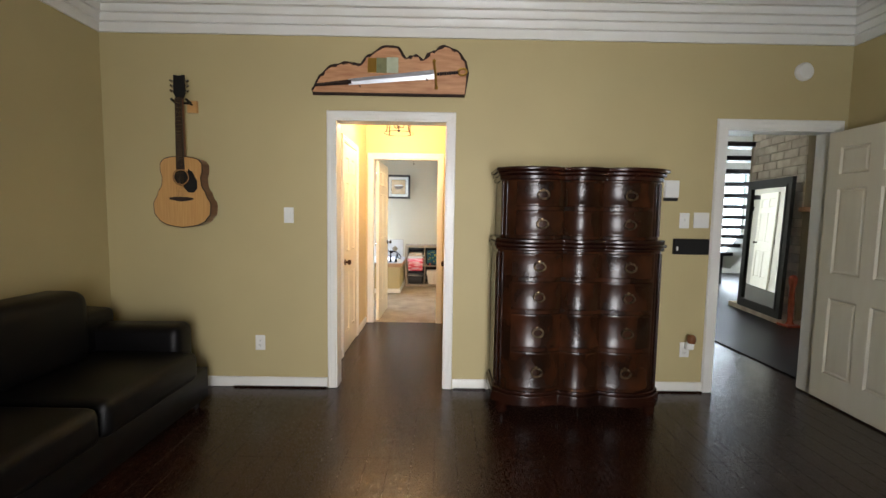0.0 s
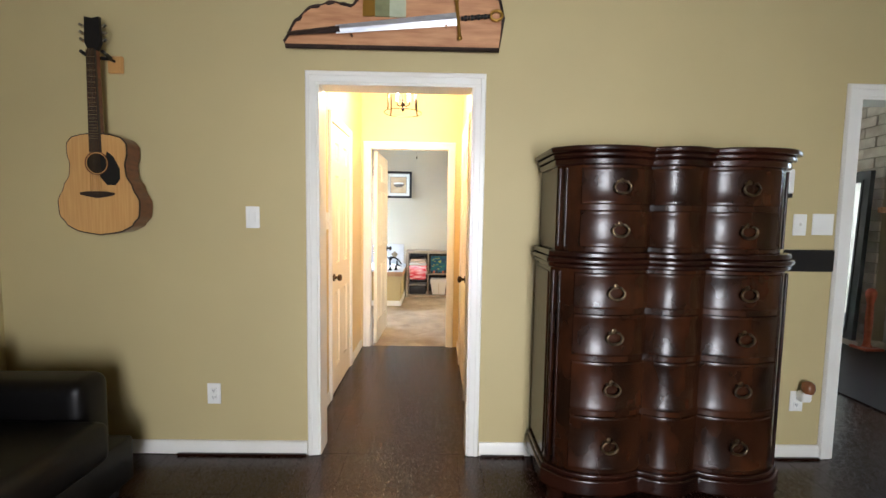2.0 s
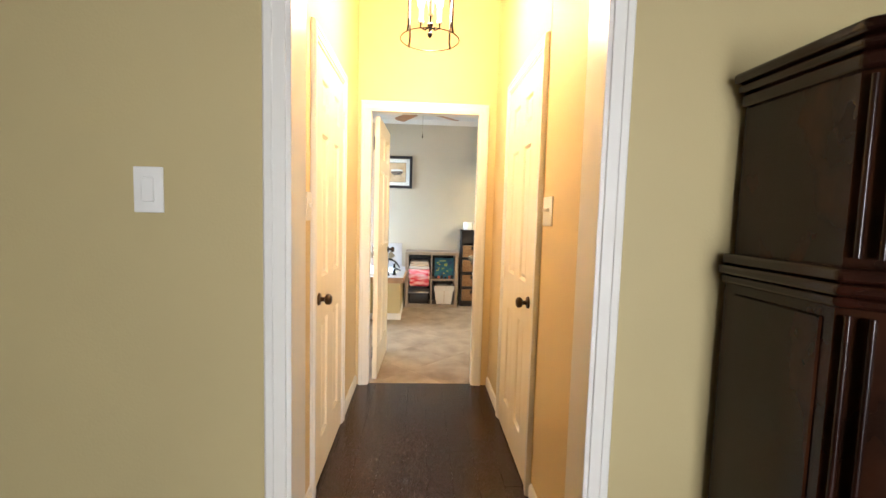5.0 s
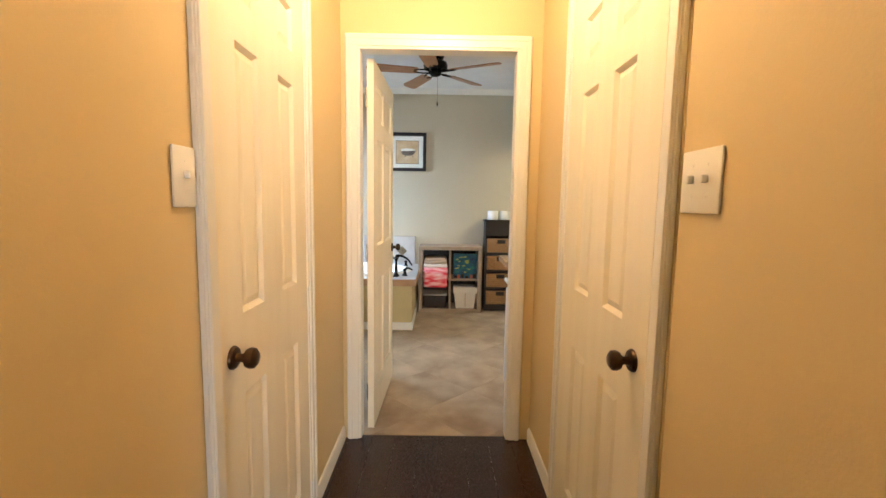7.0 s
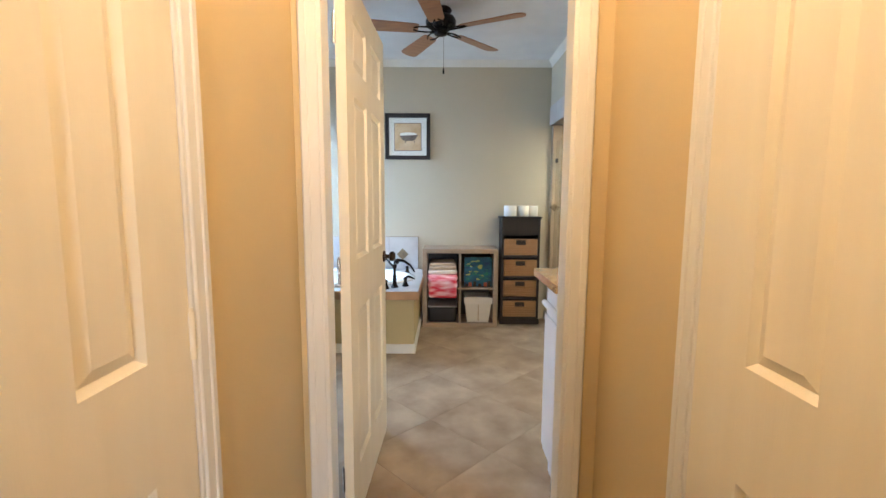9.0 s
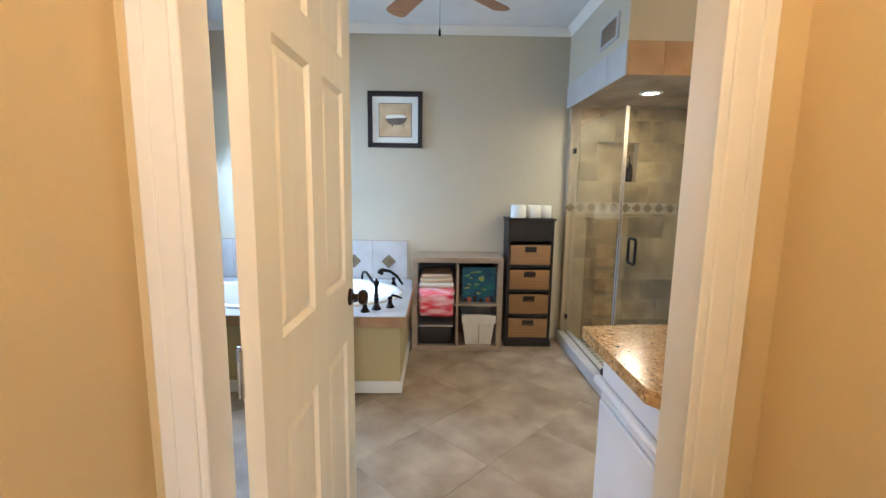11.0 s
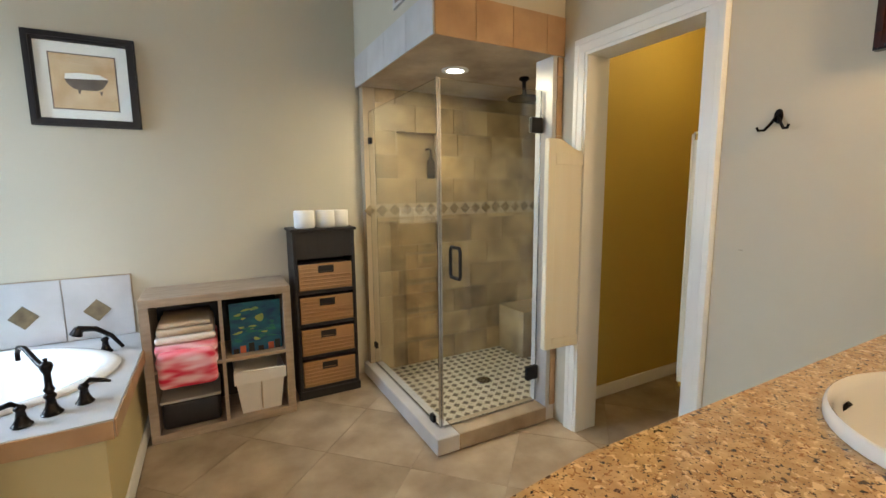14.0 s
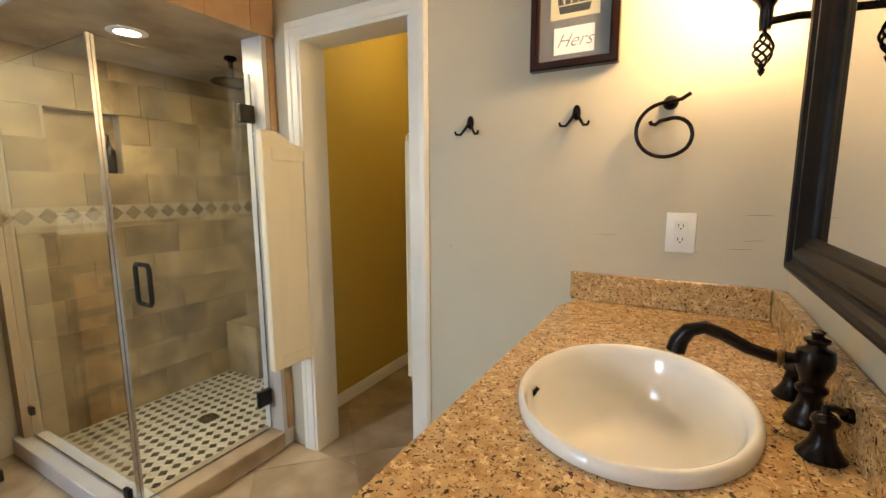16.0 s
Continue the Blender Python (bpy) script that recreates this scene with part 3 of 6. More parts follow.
def dresser():
    ob = thing("chest_of_drawers", (1.552, 3.335, 0), "tall glossy dark mahogany chest of drawers with a wavy front", "dresser")
    hw, dep = 0.577, 0.385

    def lobes(u):
        a, b = 0.37, 0.63
        v = u / a if u < a else (u - a) / (b - a) if u < b else (u - b) / (1 - b)
        return max(0.0, math.sin(math.pi * min(1, max(0, v)))) ** 0.7

    def plan(off, s=1.0, canted=True):
        """Half-width hw, back at y 0, front towards -y in three bows between canted corner posts."""
        w, d = hw * s + off, dep * s + off
        pts = [(-w, -0.001), (-w, -d + 0.05)]
        pts += [(-w + 0.055, -d)]
        x0, x1 = -w + 0.07, w - 0.07
        for i in range(37):
            u = i / 36
            bow = lobes(u)
            pts.append((x0 + (x1 - x0) * u, -d - 0.012 - 0.052 * bow))
        pts += [(w - 0.055, -d), (w, -d + 0.05), (w, -0.001)]
        return pts

    def slab(name, z0, z1, off, s=1.0, material=DARKW2):
        return part(name, prism(bmesh.new(), plan(off, s), z0, z1), material, ob, smooth=30)
    slab("lower_case", 0.10, 1.135, -0.012, 1.0, DARKW)
    slab("upper_case", 1.215, 1.605, -0.012, 0.965, DARKW)
    mould = [("base_moulding", 0.075, 0.15, 0.012, 1), ("base_bead", 0.15, 0.175, 0.004, 1), ("waist_moulding", 1.135, 1.16, 0.004, 1), ("waist_moulding", 1.16, 1.185, 0.014, 1),
             ("waist_moulding", 1.185, 1.215, 0.004, 1), ("cornice", 1.605, 1.64, 0.004, 0.965), ("cornice", 1.64, 1.664, 0.016, 0.965), ("top", 1.664, 1.69, 0.03, 0.965)]
    for n, z0, z1, off, s in mould:
        p = slab(n, z0, z1, off, s)
        b = p.modifiers.new("soft", "BEVEL")
        b.width, b.segments, b.limit_method = 0.008, 3, "ANGLE"

    def front(z0, z1, s):
        w, d = hw * s - 0.012, dep * s - 0.012
        x0, x1 = -w + 0.09, w - 0.09
        bm = bmesh.new()
        n = 36
        prof = [(0.001, z0), (0.010, z0 + 0.003), (0.013, z0 + 0.012), (0.009, z0 + 0.022), (0.009, z1 - 0.022), (0.013, z1 - 0.012), (0.010, z1 - 0.003), (0.001, z1)]
        cols = []
        for i in range(n + 1):
            u = i / n
            full = (x0 - (-w + 0.07) + (x1 - x0) * u) / (2 * (w - 0.07))
            bow = lobes(full)
            cols.append([bm.verts.new((x0 + (x1 - x0) * u, -d - 0.012 - 0.052 * bow - o, z)) for o, z in prof])
        for a, b in zip(cols, cols[1:]):
            for k in range(len(prof) - 1):
                bm.faces.new((a[k], b[k], b[k + 1], a[k + 1]))
        bm.faces.new(cols[0])
        bm.faces.new(cols[-1])
        return bm
    for z0, z1, s in ((1.43, 1.595, 0.965), (1.235, 1.405, 0.965), (0.955, 1.12, 1), (0.735, 0.93, 1), (0.475, 0.71, 1), (0.19, 0.45, 1)):
        dr = part("drawer", front(z0, z1, s), DARKW, ob, "bow-fronted mahogany drawer", 40)
        for x in (-0.30 * s, 0.30 * s):
            zc, y = (z0 + z1) / 2, -dep * s - 0.066
            bm = bmesh.new()
            tube(bm, [(x + 0.036 * math.cos(a), y - 0.012, zc - 0.006 + 0.027 * math.sin(a)) for a in [radians(100 + 340 * i / 20) for i in range(21)]], lambda t: 0.0035 + 0.003 * math.sin(math.pi * t), 8)
            for dx in (-0.022, 0.022):
                rod(bm, (x + dx, y + 0.012, zc + 0.018), (x + dx, y - 0.014, zc + 0.018), 0.005)
            lathe(bm, [(0, 0), (0.012, 0), (0.010, 0.004), (0, 0.006)], 12, pose(x, y + 0.006, zc + 0.024, 90, 0, 0))
            part("handle", bm, PEWTER, dr, "antique bronze ring pull", 50)
    for s in (-1, 1):
        for z0, z1, k in ((0.19, 1.12, 1.0), (1.235, 1.595, 0.965)):
            m = pose(s * (hw * k - 0.035), -dep * k + 0.030, 0, 0, 0, s * 52)
            bm = bmesh.new()
            for v in (-0.018, 0.018):
                tube(bm, [m @ Vector((v, -0.004, z0)), m @ Vector((v, -0.004, z1))], 0.007, 8)
            part("corner_post", bm, DARKW2, ob, smooth=50)
        part("side_panel", bx(s * (hw - 0.014), -0.30, 0.2, s * (hw - 0.006), -0.04, 1.11, bevel=0.004), DARKW, ob)
        for y in (-0.36, -0.06):
            part("foot", lathe(bmesh.new(), [(0, 0), (0.03, 0), (0.042, 0.02), (0.035, 0.05), (0.05, 0.078), (0, 0.078)], 16, pose(s * (hw - 0.06), y, 0.0)), DARKW2, ob, smooth=50)


dresser()


def sofa():
    ob = thing("sofa", (-1.47, 2.05, 0), "black leather sofa with padded arms beside the wall", "sofa")

    def pad(name, x0, y0, z0, x1, y1, z1, r=0.05):
        bm = bx(x0, y0, z0, x1, y1, z1, bevel=r, seg=4)
        for v in bm.verts:
            v.co += Vector((0, 0, 0.010 * noise.noise(v.co * 6.0)))
        return part(name, bm, LEATHER, ob, smooth=60)
    part("base", bx(-0.44, -1.0, 0.05, 0.43, 1.0, 0.27, bevel=0.015, seg=2), LEATHER, ob)
    pad("back", -0.455, -1.0, 0.20, -0.20, 1.0, 0.70)
    for s in (-1, 1):
        pad("arm", -0.44, s * 0.80, 0.20, 0.34, s * 1.0, 0.60, 0.06)
        pad("seat_cushion", -0.22, 0.01 if s > 0 else -0.82, 0.25, 0.47, 0.82 if s > 0 else -0.01, 0.44, 0.05)
        pad("back_cushion", -0.40, 0.01 if s > 0 else -0.80, 0.42, -0.10, 0.68 if s > 0 else -0.01, 0.87, 0.09)
        for x in (-0.38, 0.38):
            part("leg", rod(bmesh.new(), (x, s * 0.92, 0.0), (x, s * 0.92, 0.06), 0.022, 0.028), BLACKP, ob)


sofa()


def guitar():
    ob = thing("acoustic_guitar", (-1.297, 3.352, 1.242), "acoustic guitar with a pale spruce top hanging on the wall", "guitar")

    def half(v):
        """Half-width of the body at the height v from 0 to 1."""
        ctrl = ((0.0, 0.0), (0.03, 0.105), (0.09, 0.165), (0.20, 0.203), (0.33, 0.207), (0.47, 0.175), (0.60, 0.142), (0.70, 0.138), (0.80, 0.150), (0.90, 0.150), (0.96, 0.125), (0.99, 0.07), (1.0, 0.0))
        for (a, wa), (b, wb) in zip(ctrl, ctrl[1:]):
            if a <= v <= b:
                t = (v - a) / (b - a)
                t = t * t * (3 - 2 * t) if 0.1 < v < 0.9 else t
                return wa + (wb - wa) * t
        return 0
    n, hb = 40, 0.515
    vs = [0.5 - 0.5 * math.cos(math.pi * i / n) for i in range(n + 1)]
    line = [(half(v), v * hb) for v in vs] + [(-half(v), v * hb) for v in reversed(vs[1:-1])]
    m = Matrix(((1, 0, 0, 0), (0, 0, -1, 0), (0, 1, 0, 0), (0, 0, 0, 1)))
    part("body", prism(bmesh.new(), line, 0.018, 0.118, m), MAHOG, ob, "reddish mahogany sides and back", 40)
    part("soundboard", prism(bmesh.new(), [(x * 0.985, y * 0.99 + 0.003) for x, y in line], 0.118, 0.122, m), SPRUCE, ob, smooth=None)
    bm = bmesh.new()
    tube(bm, [(x, -0.118, z) for x, z in line], 0.004, 6, True)
    part("binding", bm, ROSEW, ob)
    part("sound_hole", rod(bmesh.new(), (0, -0.1215, 0.365), (0, -0.1235, 0.365), 0.05, seg=32), BLACKP, ob, "dark round sound hole", None)
    bm = bmesh.new()
    tube(bm, [(0.058 * math.cos(a), -0.123, 0.365 + 0.058 * math.sin(a)) for a in [2 * math.pi * i / 32 for i in range(32)]], 0.003, 6, True)
    part("rosette", bm, MAHOG, ob)
    guard = [(0.012, 0.30), (0.052, 0.335), (0.06, 0.365), (0.048, 0.40), (0.055, 0.425), (0.085, 0.40), (0.115, 0.34), (0.115, 0.285), (0.09, 0.255), (0.05, 0.255)]
    part("pickguard", prism(bmesh.new(), guard, 0.1225, 0.1255, m), BLACKP, ob, "black teardrop pickguard", None)
    bridge = [(-0.085, 0.205), (-0.05, 0.196), (0, 0.188), (0.05, 0.196), (0.085, 0.205), (0.085, 0.216), (0.045, 0.222), (-0.045, 0.222), (-0.085, 0.216)]
    part("bridge", prism(bmesh.new(), bridge, 0.1225, 0.132, m), ROSEW, ob, smooth=None)
    bm = bmesh.new()
    prism(bm, [(-0.028, 0.42), (0.028, 0.42), (0.022, 0.925), (-0.022, 0.925)], 0.1225, 0.134, m)
    part("fretboard", bm, ROSEW, ob, smooth=None)
    part("neck", prism(bmesh.new(), [(-0.026, 0.50), (0.026, 0.50), (0.021, 0.925), (-0.021, 0.925)], 0.098, 0.1225, m), MAHOG, ob, smooth=None)
    part("headstock", prism(bmesh.new(), [(-0.022, 0.925), (0.022, 0.925), (0.040, 0.965), (0.036, 1.09), (0.0, 1.082), (-0.036, 1.09), (-0.040, 0.965)], 0.100, 0.118, m), BLACKP, ob, "black headstock", None)
    for s in (-1, 1):
        for z in (0.98, 1.015, 1.05):
            part("tuning_peg", rod(rod(bmesh.new(), (s * 0.036, -0.108, z), (s * 0.058, -0.108, z), 0.003), (s * 0.05, -0.108, z - 0.008), (s * 0.066, -0.108, z + 0.004), 0.008), STEEL, ob)
    for i in range(20):
        z = 0.925 - 0.64 * (1 - 2 ** (-(i + 1) / 12))
        if z > 0.43:
            part("fret", bx(-0.023, -0.1355, z - 0.001, 0.023, -0.134, z + 0.001), STEEL, ob, smooth=None)
    for i in range(6):
        x = -0.0175 + 0.007 * i
        part("string", rod(bmesh.new(), (x * 1.5, -0.1345, 0.208), (x, -0.1375, 0.93), 0.0006, seg=5), BRASS, ob)
    hg = thing("guitar_hanger", (-1.297, 3.353, 2.147), "wooden wall hanger with padded yoke holding the guitar", "hanger")
    part("block", bx(-0.005, -0.02, -0.06, 0.075, 0.0, 0.03, bevel=0.006), SPRUCE, hg)
    bm = bmesh.new()
    tube(bm, [(0.035, -0.015, 0.0), (0.035, -0.055, 0.0)], 0.007)
    tube(bm, [(-0.05, -0.13, 0.012), (-0.048, -0.09, 0.0), (-0.03, -0.068, 0.0), (0.035, -0.06, 0.0), (0.055, -0.075, 0.0), (0.056, -0.13, 0.012)], 0.009)
    part("yoke", bm, BLACKP, hg, "black padded yoke", 50)


guitar()


def plaque():
    ob = thing("sword_plaque", (0.205, 3.352, 2.245), "live-edge wooden wall plaque with a mounted sword", "wall plaque")
    m = Matrix(((1, 0, 0, 0), (0, 0, -1, 0), (0, 1, 0, 0), (0, 0, 0, 1)))

    def top(u):
        ctrl = ((0, 0.02), (0.05, 0.12), (0.12, 0.19), (0.22, 0.215), (0.30, 0.20), (0.36, 0.27), (0.46, 0.335), (0.54, 0.33), (0.59, 0.25), (0.66, 0.275), (0.70, 0.24), (0.76, 0.30), (0.84, 0.345),
                (0.92, 0.31), (0.97, 0.24), (0.985, 0.16), (1.0, 0.12), (1.0, 0.05), (0.98, 0.0))
        for (a, wa), (b, wb) in zip(ctrl, ctrl[1:]):
            if a <= u <= b and b > a:
                t = (u - a) / (b - a)
                return wa + (wb - wa) * t * t * (3 - 2 * t)
        return 0.0
    line = [(-0.57, 0.0)] + [(-0.57 + 1.135 * i / 60, top(i / 60 * 0.985) + 0.006 * noise.noise(Vector((i * 0.7, 0, 0)))) for i in range(61)] + [(0.55, 0.0)]
    part("slab", prism(bmesh.new(), line, 0.004, 0.034, m), SLABW, ob, smooth=None)
    bm = bmesh.new()
    tube(bm, [(x, -0.021, z + 0.002) for x, z in line], lambda t: 0.015 + 0.010 * noise.noise(Vector((t * 60, 3, 0))), 8, True)
    part("bark_edge", bm, BARK, ob, "dark rough bark edge", 60)
    a, b = Vector((-0.30, -0.055, 0.075)), Vector((0.33, -0.055, 0.14))
    d = (b - a).normalized()
    up = Vector((-d.z, 0, d.x))

    def strip(name, t0, t1, w0, w1, th, material, label=""):
        p, q = a + d * t0, a + d * t1
        bm = bmesh.new()
        ring = [[bm.verts.new(c + up * (w * k) + Vector((0, o, 0))) for k, o in ((1, 0), (0, -th), (-1, 0), (0, th))] for c, w in ((p, w0), (q, w1))]
        for i in range(4):
            bm.faces.new((ring[0][i], ring[0][(i + 1) % 4], ring[1][(i + 1) % 4], ring[1][i]))
        bm.faces.new(ring[0]), bm.faces.new(ring[1])
        return part(name, bm, material, ob, label, None)
    strip("scabbard_tip", -0.25, 0.02, 0.010, 0.018, 0.012, BARK, "dark scabbard tip")
    strip("blade", 0.0, 0.63, 0.022, 0.033, 0.006, mat("brushed_blade_steel", srgb(222, 224, 228), 0.42, 0.75, color2=srgb(190, 194, 200), scale=12, stretch=(1, 1, 6)), "polished steel blade")
    g = a + d * 0.635
    bm = rod(bmesh.new(), g - up * 0.09, g + up * 0.09, 0.009)
    for s in (-1, 1):
        lathe(bm, [(0, -0.016), (0.012, -0.008), (0.014, 0), (0.012, 0.008), (0, 0.016)], 12, Matrix.Translation(g + up * 0.095 * s))
    part("crossguard", bm, GOLD, ob, "gold cross guard", 50)
    bm = bmesh.new()
    for i in range(9):
        rod(bm, a + d * (0.65 + 0.017 * i), a + d * (0.664 + 0.017 * i), 0.013 if i % 2 else 0.010)
    part("grip", bm, BLACKP, ob, "black wrapped grip", 50)
    part("pommel", tube(bmesh.new(), [a + d * 0.835 + up * 0.024 * math.cos(t) + d * 0.03 * math.sin(t) for t in [2 * math.pi * i / 16 for i in range(16)]], 0.008, 8, True), GOLD, ob, "gold ring pommel", 50)
    bm = box(bmesh.new(), -0.165, -0.040, 0.15, -0.10, -0.034, 0.255, bevel=0.002)
    part("plate", bm, GOLD, ob, "engraved gold plate")
    olive = mat("olive_green_card", srgb(132, 134, 92), 0.7, color2=srgb(112, 114, 78), scale=20)
    pale = mat("pale_sage_card", srgb(186, 192, 164), 0.7, color2=srgb(170, 178, 148), scale=20)
    part("page", bx(-0.0995, -0.042, 0.15, -0.025, -0.034, 0.255), olive, ob, "olive green card", None)
    part("page", bx(-0.0245, -0.046, 0.148, 0.06, -0.034, 0.258), pale, ob, "pale sage card", None)
    for z in (0.055, 0.11):
        part("peg", rod(bmesh.new(), (-0.22 if z < 0.1 else 0.27, -0.03, z - 0.005), (-0.22 if z < 0.1 else 0.27, -0.06, z - 0.005), 0.006), BRASS, ob)


plaque()


def wall_plate(name, at, rz, w, h, kind, label):
    """A cover plate on a wall, facing local -y."""
    ob = thing(name, at, label, "wall plate", rz)
    part("plate", bx(-w / 2, -0.006, -h / 2, w / 2, 0, h / 2, bevel=0.003, seg=2), PLASTIC, ob)
    if kind.startswith("toggle"):
        n = int(kind[-1])
        for i in range(n):
            x = (i - (n - 1) / 2) * 0.046
            part("toggle", bx(x - 0.005, -0.018, -0.004, x + 0.005, -0.006, 0.012, bevel=0.002), PLASTIC, ob)
            for z in (-0.03, 0.03):
                part("screw", rod(bmesh.new(), (x, -0.0055, z), (x, -0.0068, z), 0.0024, seg=10), PLASTIC, ob)
    elif kind == "rocker":
        part("rocker", bx(-0.016, -0.010, -0.033, 0.016, -0.006, 0.033, bevel=0.003), PLASTIC, ob)
    elif kind == "outlet":
        for z in (-0.02, 0.02):
            part("socket", bx(-0.017, -0.009, z - 0.014, 0.017, -0.006, z + 0.014, bevel=0.003), PLASTIC, ob)
            for x in (-0.006, 0.006):
                part("slot", bx(x - 0.0012, -0.0095, z - 0.003, x + 0.0012, -0.0088, z + 0.006), BLACKP, ob, smooth=None)
            part("slot", rod(bmesh.new(), (0, -0.0088, z - 0.008), (0, -0.0095, z - 0.008), 0.0025, seg=8), BLACKP, ob)
    return ob


Y0 = 3.354
wall_plate("light_switch", (-0.562, Y0, 1.343), 0, 0.075, 0.118, "rocker", "white light switch plate on the khaki wall")
wall_plate("wall_outlet", (-0.795, Y0, 0.352), 0, 0.075, 0.118, "outlet", "white power outlet near the floor")
wall_plate("light_switch", (2.455, Y0, 1.348), 0, 0.075, 0.118, "toggle1", "ivory toggle switch plate beside the doorway")
wall_plate("blank_cover", (2.585, Y0, 1.352), 0, 0.118, 0.118, "blank", "square white blank cover plate")
wall_plate("wall_outlet", (2.515, Y0, 0.34), 0, 0.075, 0.118, "outlet", "white outlet with an air freshener plugged in")
wall_plate("light_switch", (-0.327, 4.018, 1.318), 90, 0.075, 0.118, "toggle1", "ivory toggle switch beside the closet door")
wall_plate("light_switch", (0.677, 3.995, 1.324), -90, 0.125, 0.122, "toggle2", "ivory double toggle switch beside the closet door")
ob = thing("air_freshener", (2.535, Y0 - 0.009, 0.40), "amber plug-in air freshener on the outlet", "air freshener")
part("body", bx(-0.03, -0.045, -0.05, 0.03, 0, 0.01, bevel=0.012, seg=3), PLASTIC, ob)
part("bottle", lathe(bmesh.new(), [(0, 0), (0.026, 0.004), (0.034, 0.03), (0.03, 0.058), (0.014, 0.07), (0, 0.071)], 20, pose(0.008, -0.035, 0.0)), mat("amber_glass_oil", srgb(142, 92, 58), 0.2, color2=srgb(96, 58, 36), scale=20, coat=0.3), ob, "amber bottle", 50)
ob = thing("thermostat", (2.335, Y0, 1.57), "beige wall thermostat with a black base", "thermostat")
part("cover", bx(-0.055, -0.03, -0.05, 0.055, 0, 0.08, bevel=0.006), PLASTIC, ob)
part("base", bx(-0.05, -0.028, -0.075, 0.05, 0, -0.051, bevel=0.003), BLACKP, ob)
ob = thing("control_panel", (2.51, Y0, 1.15), "black wall control panel", "control panel")
part("case", bx(-0.135, -0.03, -0.06, 0.135, 0, 0.06, bevel=0.005), BLACKP, ob)
part("label_strip", bx(-0.118, -0.032, -0.03, -0.105, -0.03, 0.0), PLASTIC, ob, smooth=None)
ob = thing("smoke_detector", (3.28, Y0, 2.466), "round white smoke detector on the wall", "smoke detector")
part("housing", lathe(bmesh.new(), [(0, 0.0), (0.066, 0.0), (0.066, 0.018), (0.052, 0.032), (0, 0.036)], 32, pose(0, 0, 0, 90, 0, 0)), PLASTIC, ob, smooth=40)

# ---- hall lantern ----
ob = thing("lantern_pendant", (0.165, 4.41, 2.165), "open bronze lantern pendant with lit candle bulbs", "ceiling lamp")
R = 0.145
for z, r in ((-0.008, R), (0.40, R)):
    part("ring", tube(bmesh.new(), [(r * math.cos(a), r * math.sin(a), z) for a in [2 * math.pi * i / 32 for i in range(32)]], 0.0028, 8, True), BRONZE, ob)
for k in range(4):
    a = radians(45 + 90 * k)
    part("rod", tube(bmesh.new(), [(R * 1.05 * math.cos(a), R * 1.05 * math.sin(a), -0.01), (R * math.cos(a), R * math.sin(a), 0.02), (R * math.cos(a), R * math.sin(a), 0.40),
                                   (R * 0.7 * math.cos(a), R * 0.7 * math.sin(a), 0.50), (0.012 * math.cos(a), 0.012 * math.sin(a), 0.56)], 0.0055, 8), BRONZE, ob)
part("stem", lathe(bmesh.new(), [(0, 0.0), (0.008, 0.006), (0.014, 0.02), (0.006, 0.034), (0.012, 0.05), (0.016, 0.065), (0.006, 0.08), (0.005, 0.78), (0, 0.78)], 16), BRONZE, ob)
part("canopy", lathe(bmesh.new(), [(0, 0.755), (0.02, 0.758), (0.06, 0.775), (0.062, 0.788), (0, 0.788)], 24), BRONZE, ob)
for k in range(3):
    a = radians(30 + 120 * k)
    c, s = math.cos(a) * 0.055, math.sin(a) * 0.055
    part("arm", tube(bmesh.new(), [(0, 0, 0.06), (c * 0.5, s * 0.5, 0.045), (c, s, 0.06), (c, s, 0.085)], 0.0045, 8), BRONZE, ob)
    cup = part("candle", lathe(bmesh.new(), [(0, 0.083), (0.016, 0.085), (0.017, 0.092), (0.011, 0.094), (0.011, 0.155), (0, 0.155)], 14, pose(c, s, 0)), PLASTIC, ob, "ivory candle sleeve")
    part("bulb", lathe(bmesh.new(), [(0, 0.155), (0.009, 0.158), (0.017, 0.18), (0.013, 0.205), (0.003, 0.228), (0, 0.23)], 14, pose(c, s, 0)), BULBGLOW, cup, "glowing candle bulb", 60).visible_shadow = False

# ---- bathroom: tub ----
TX, TY, TA, TB, DZ = -0.93, 7.965, 0.77, 0.455, 0.525


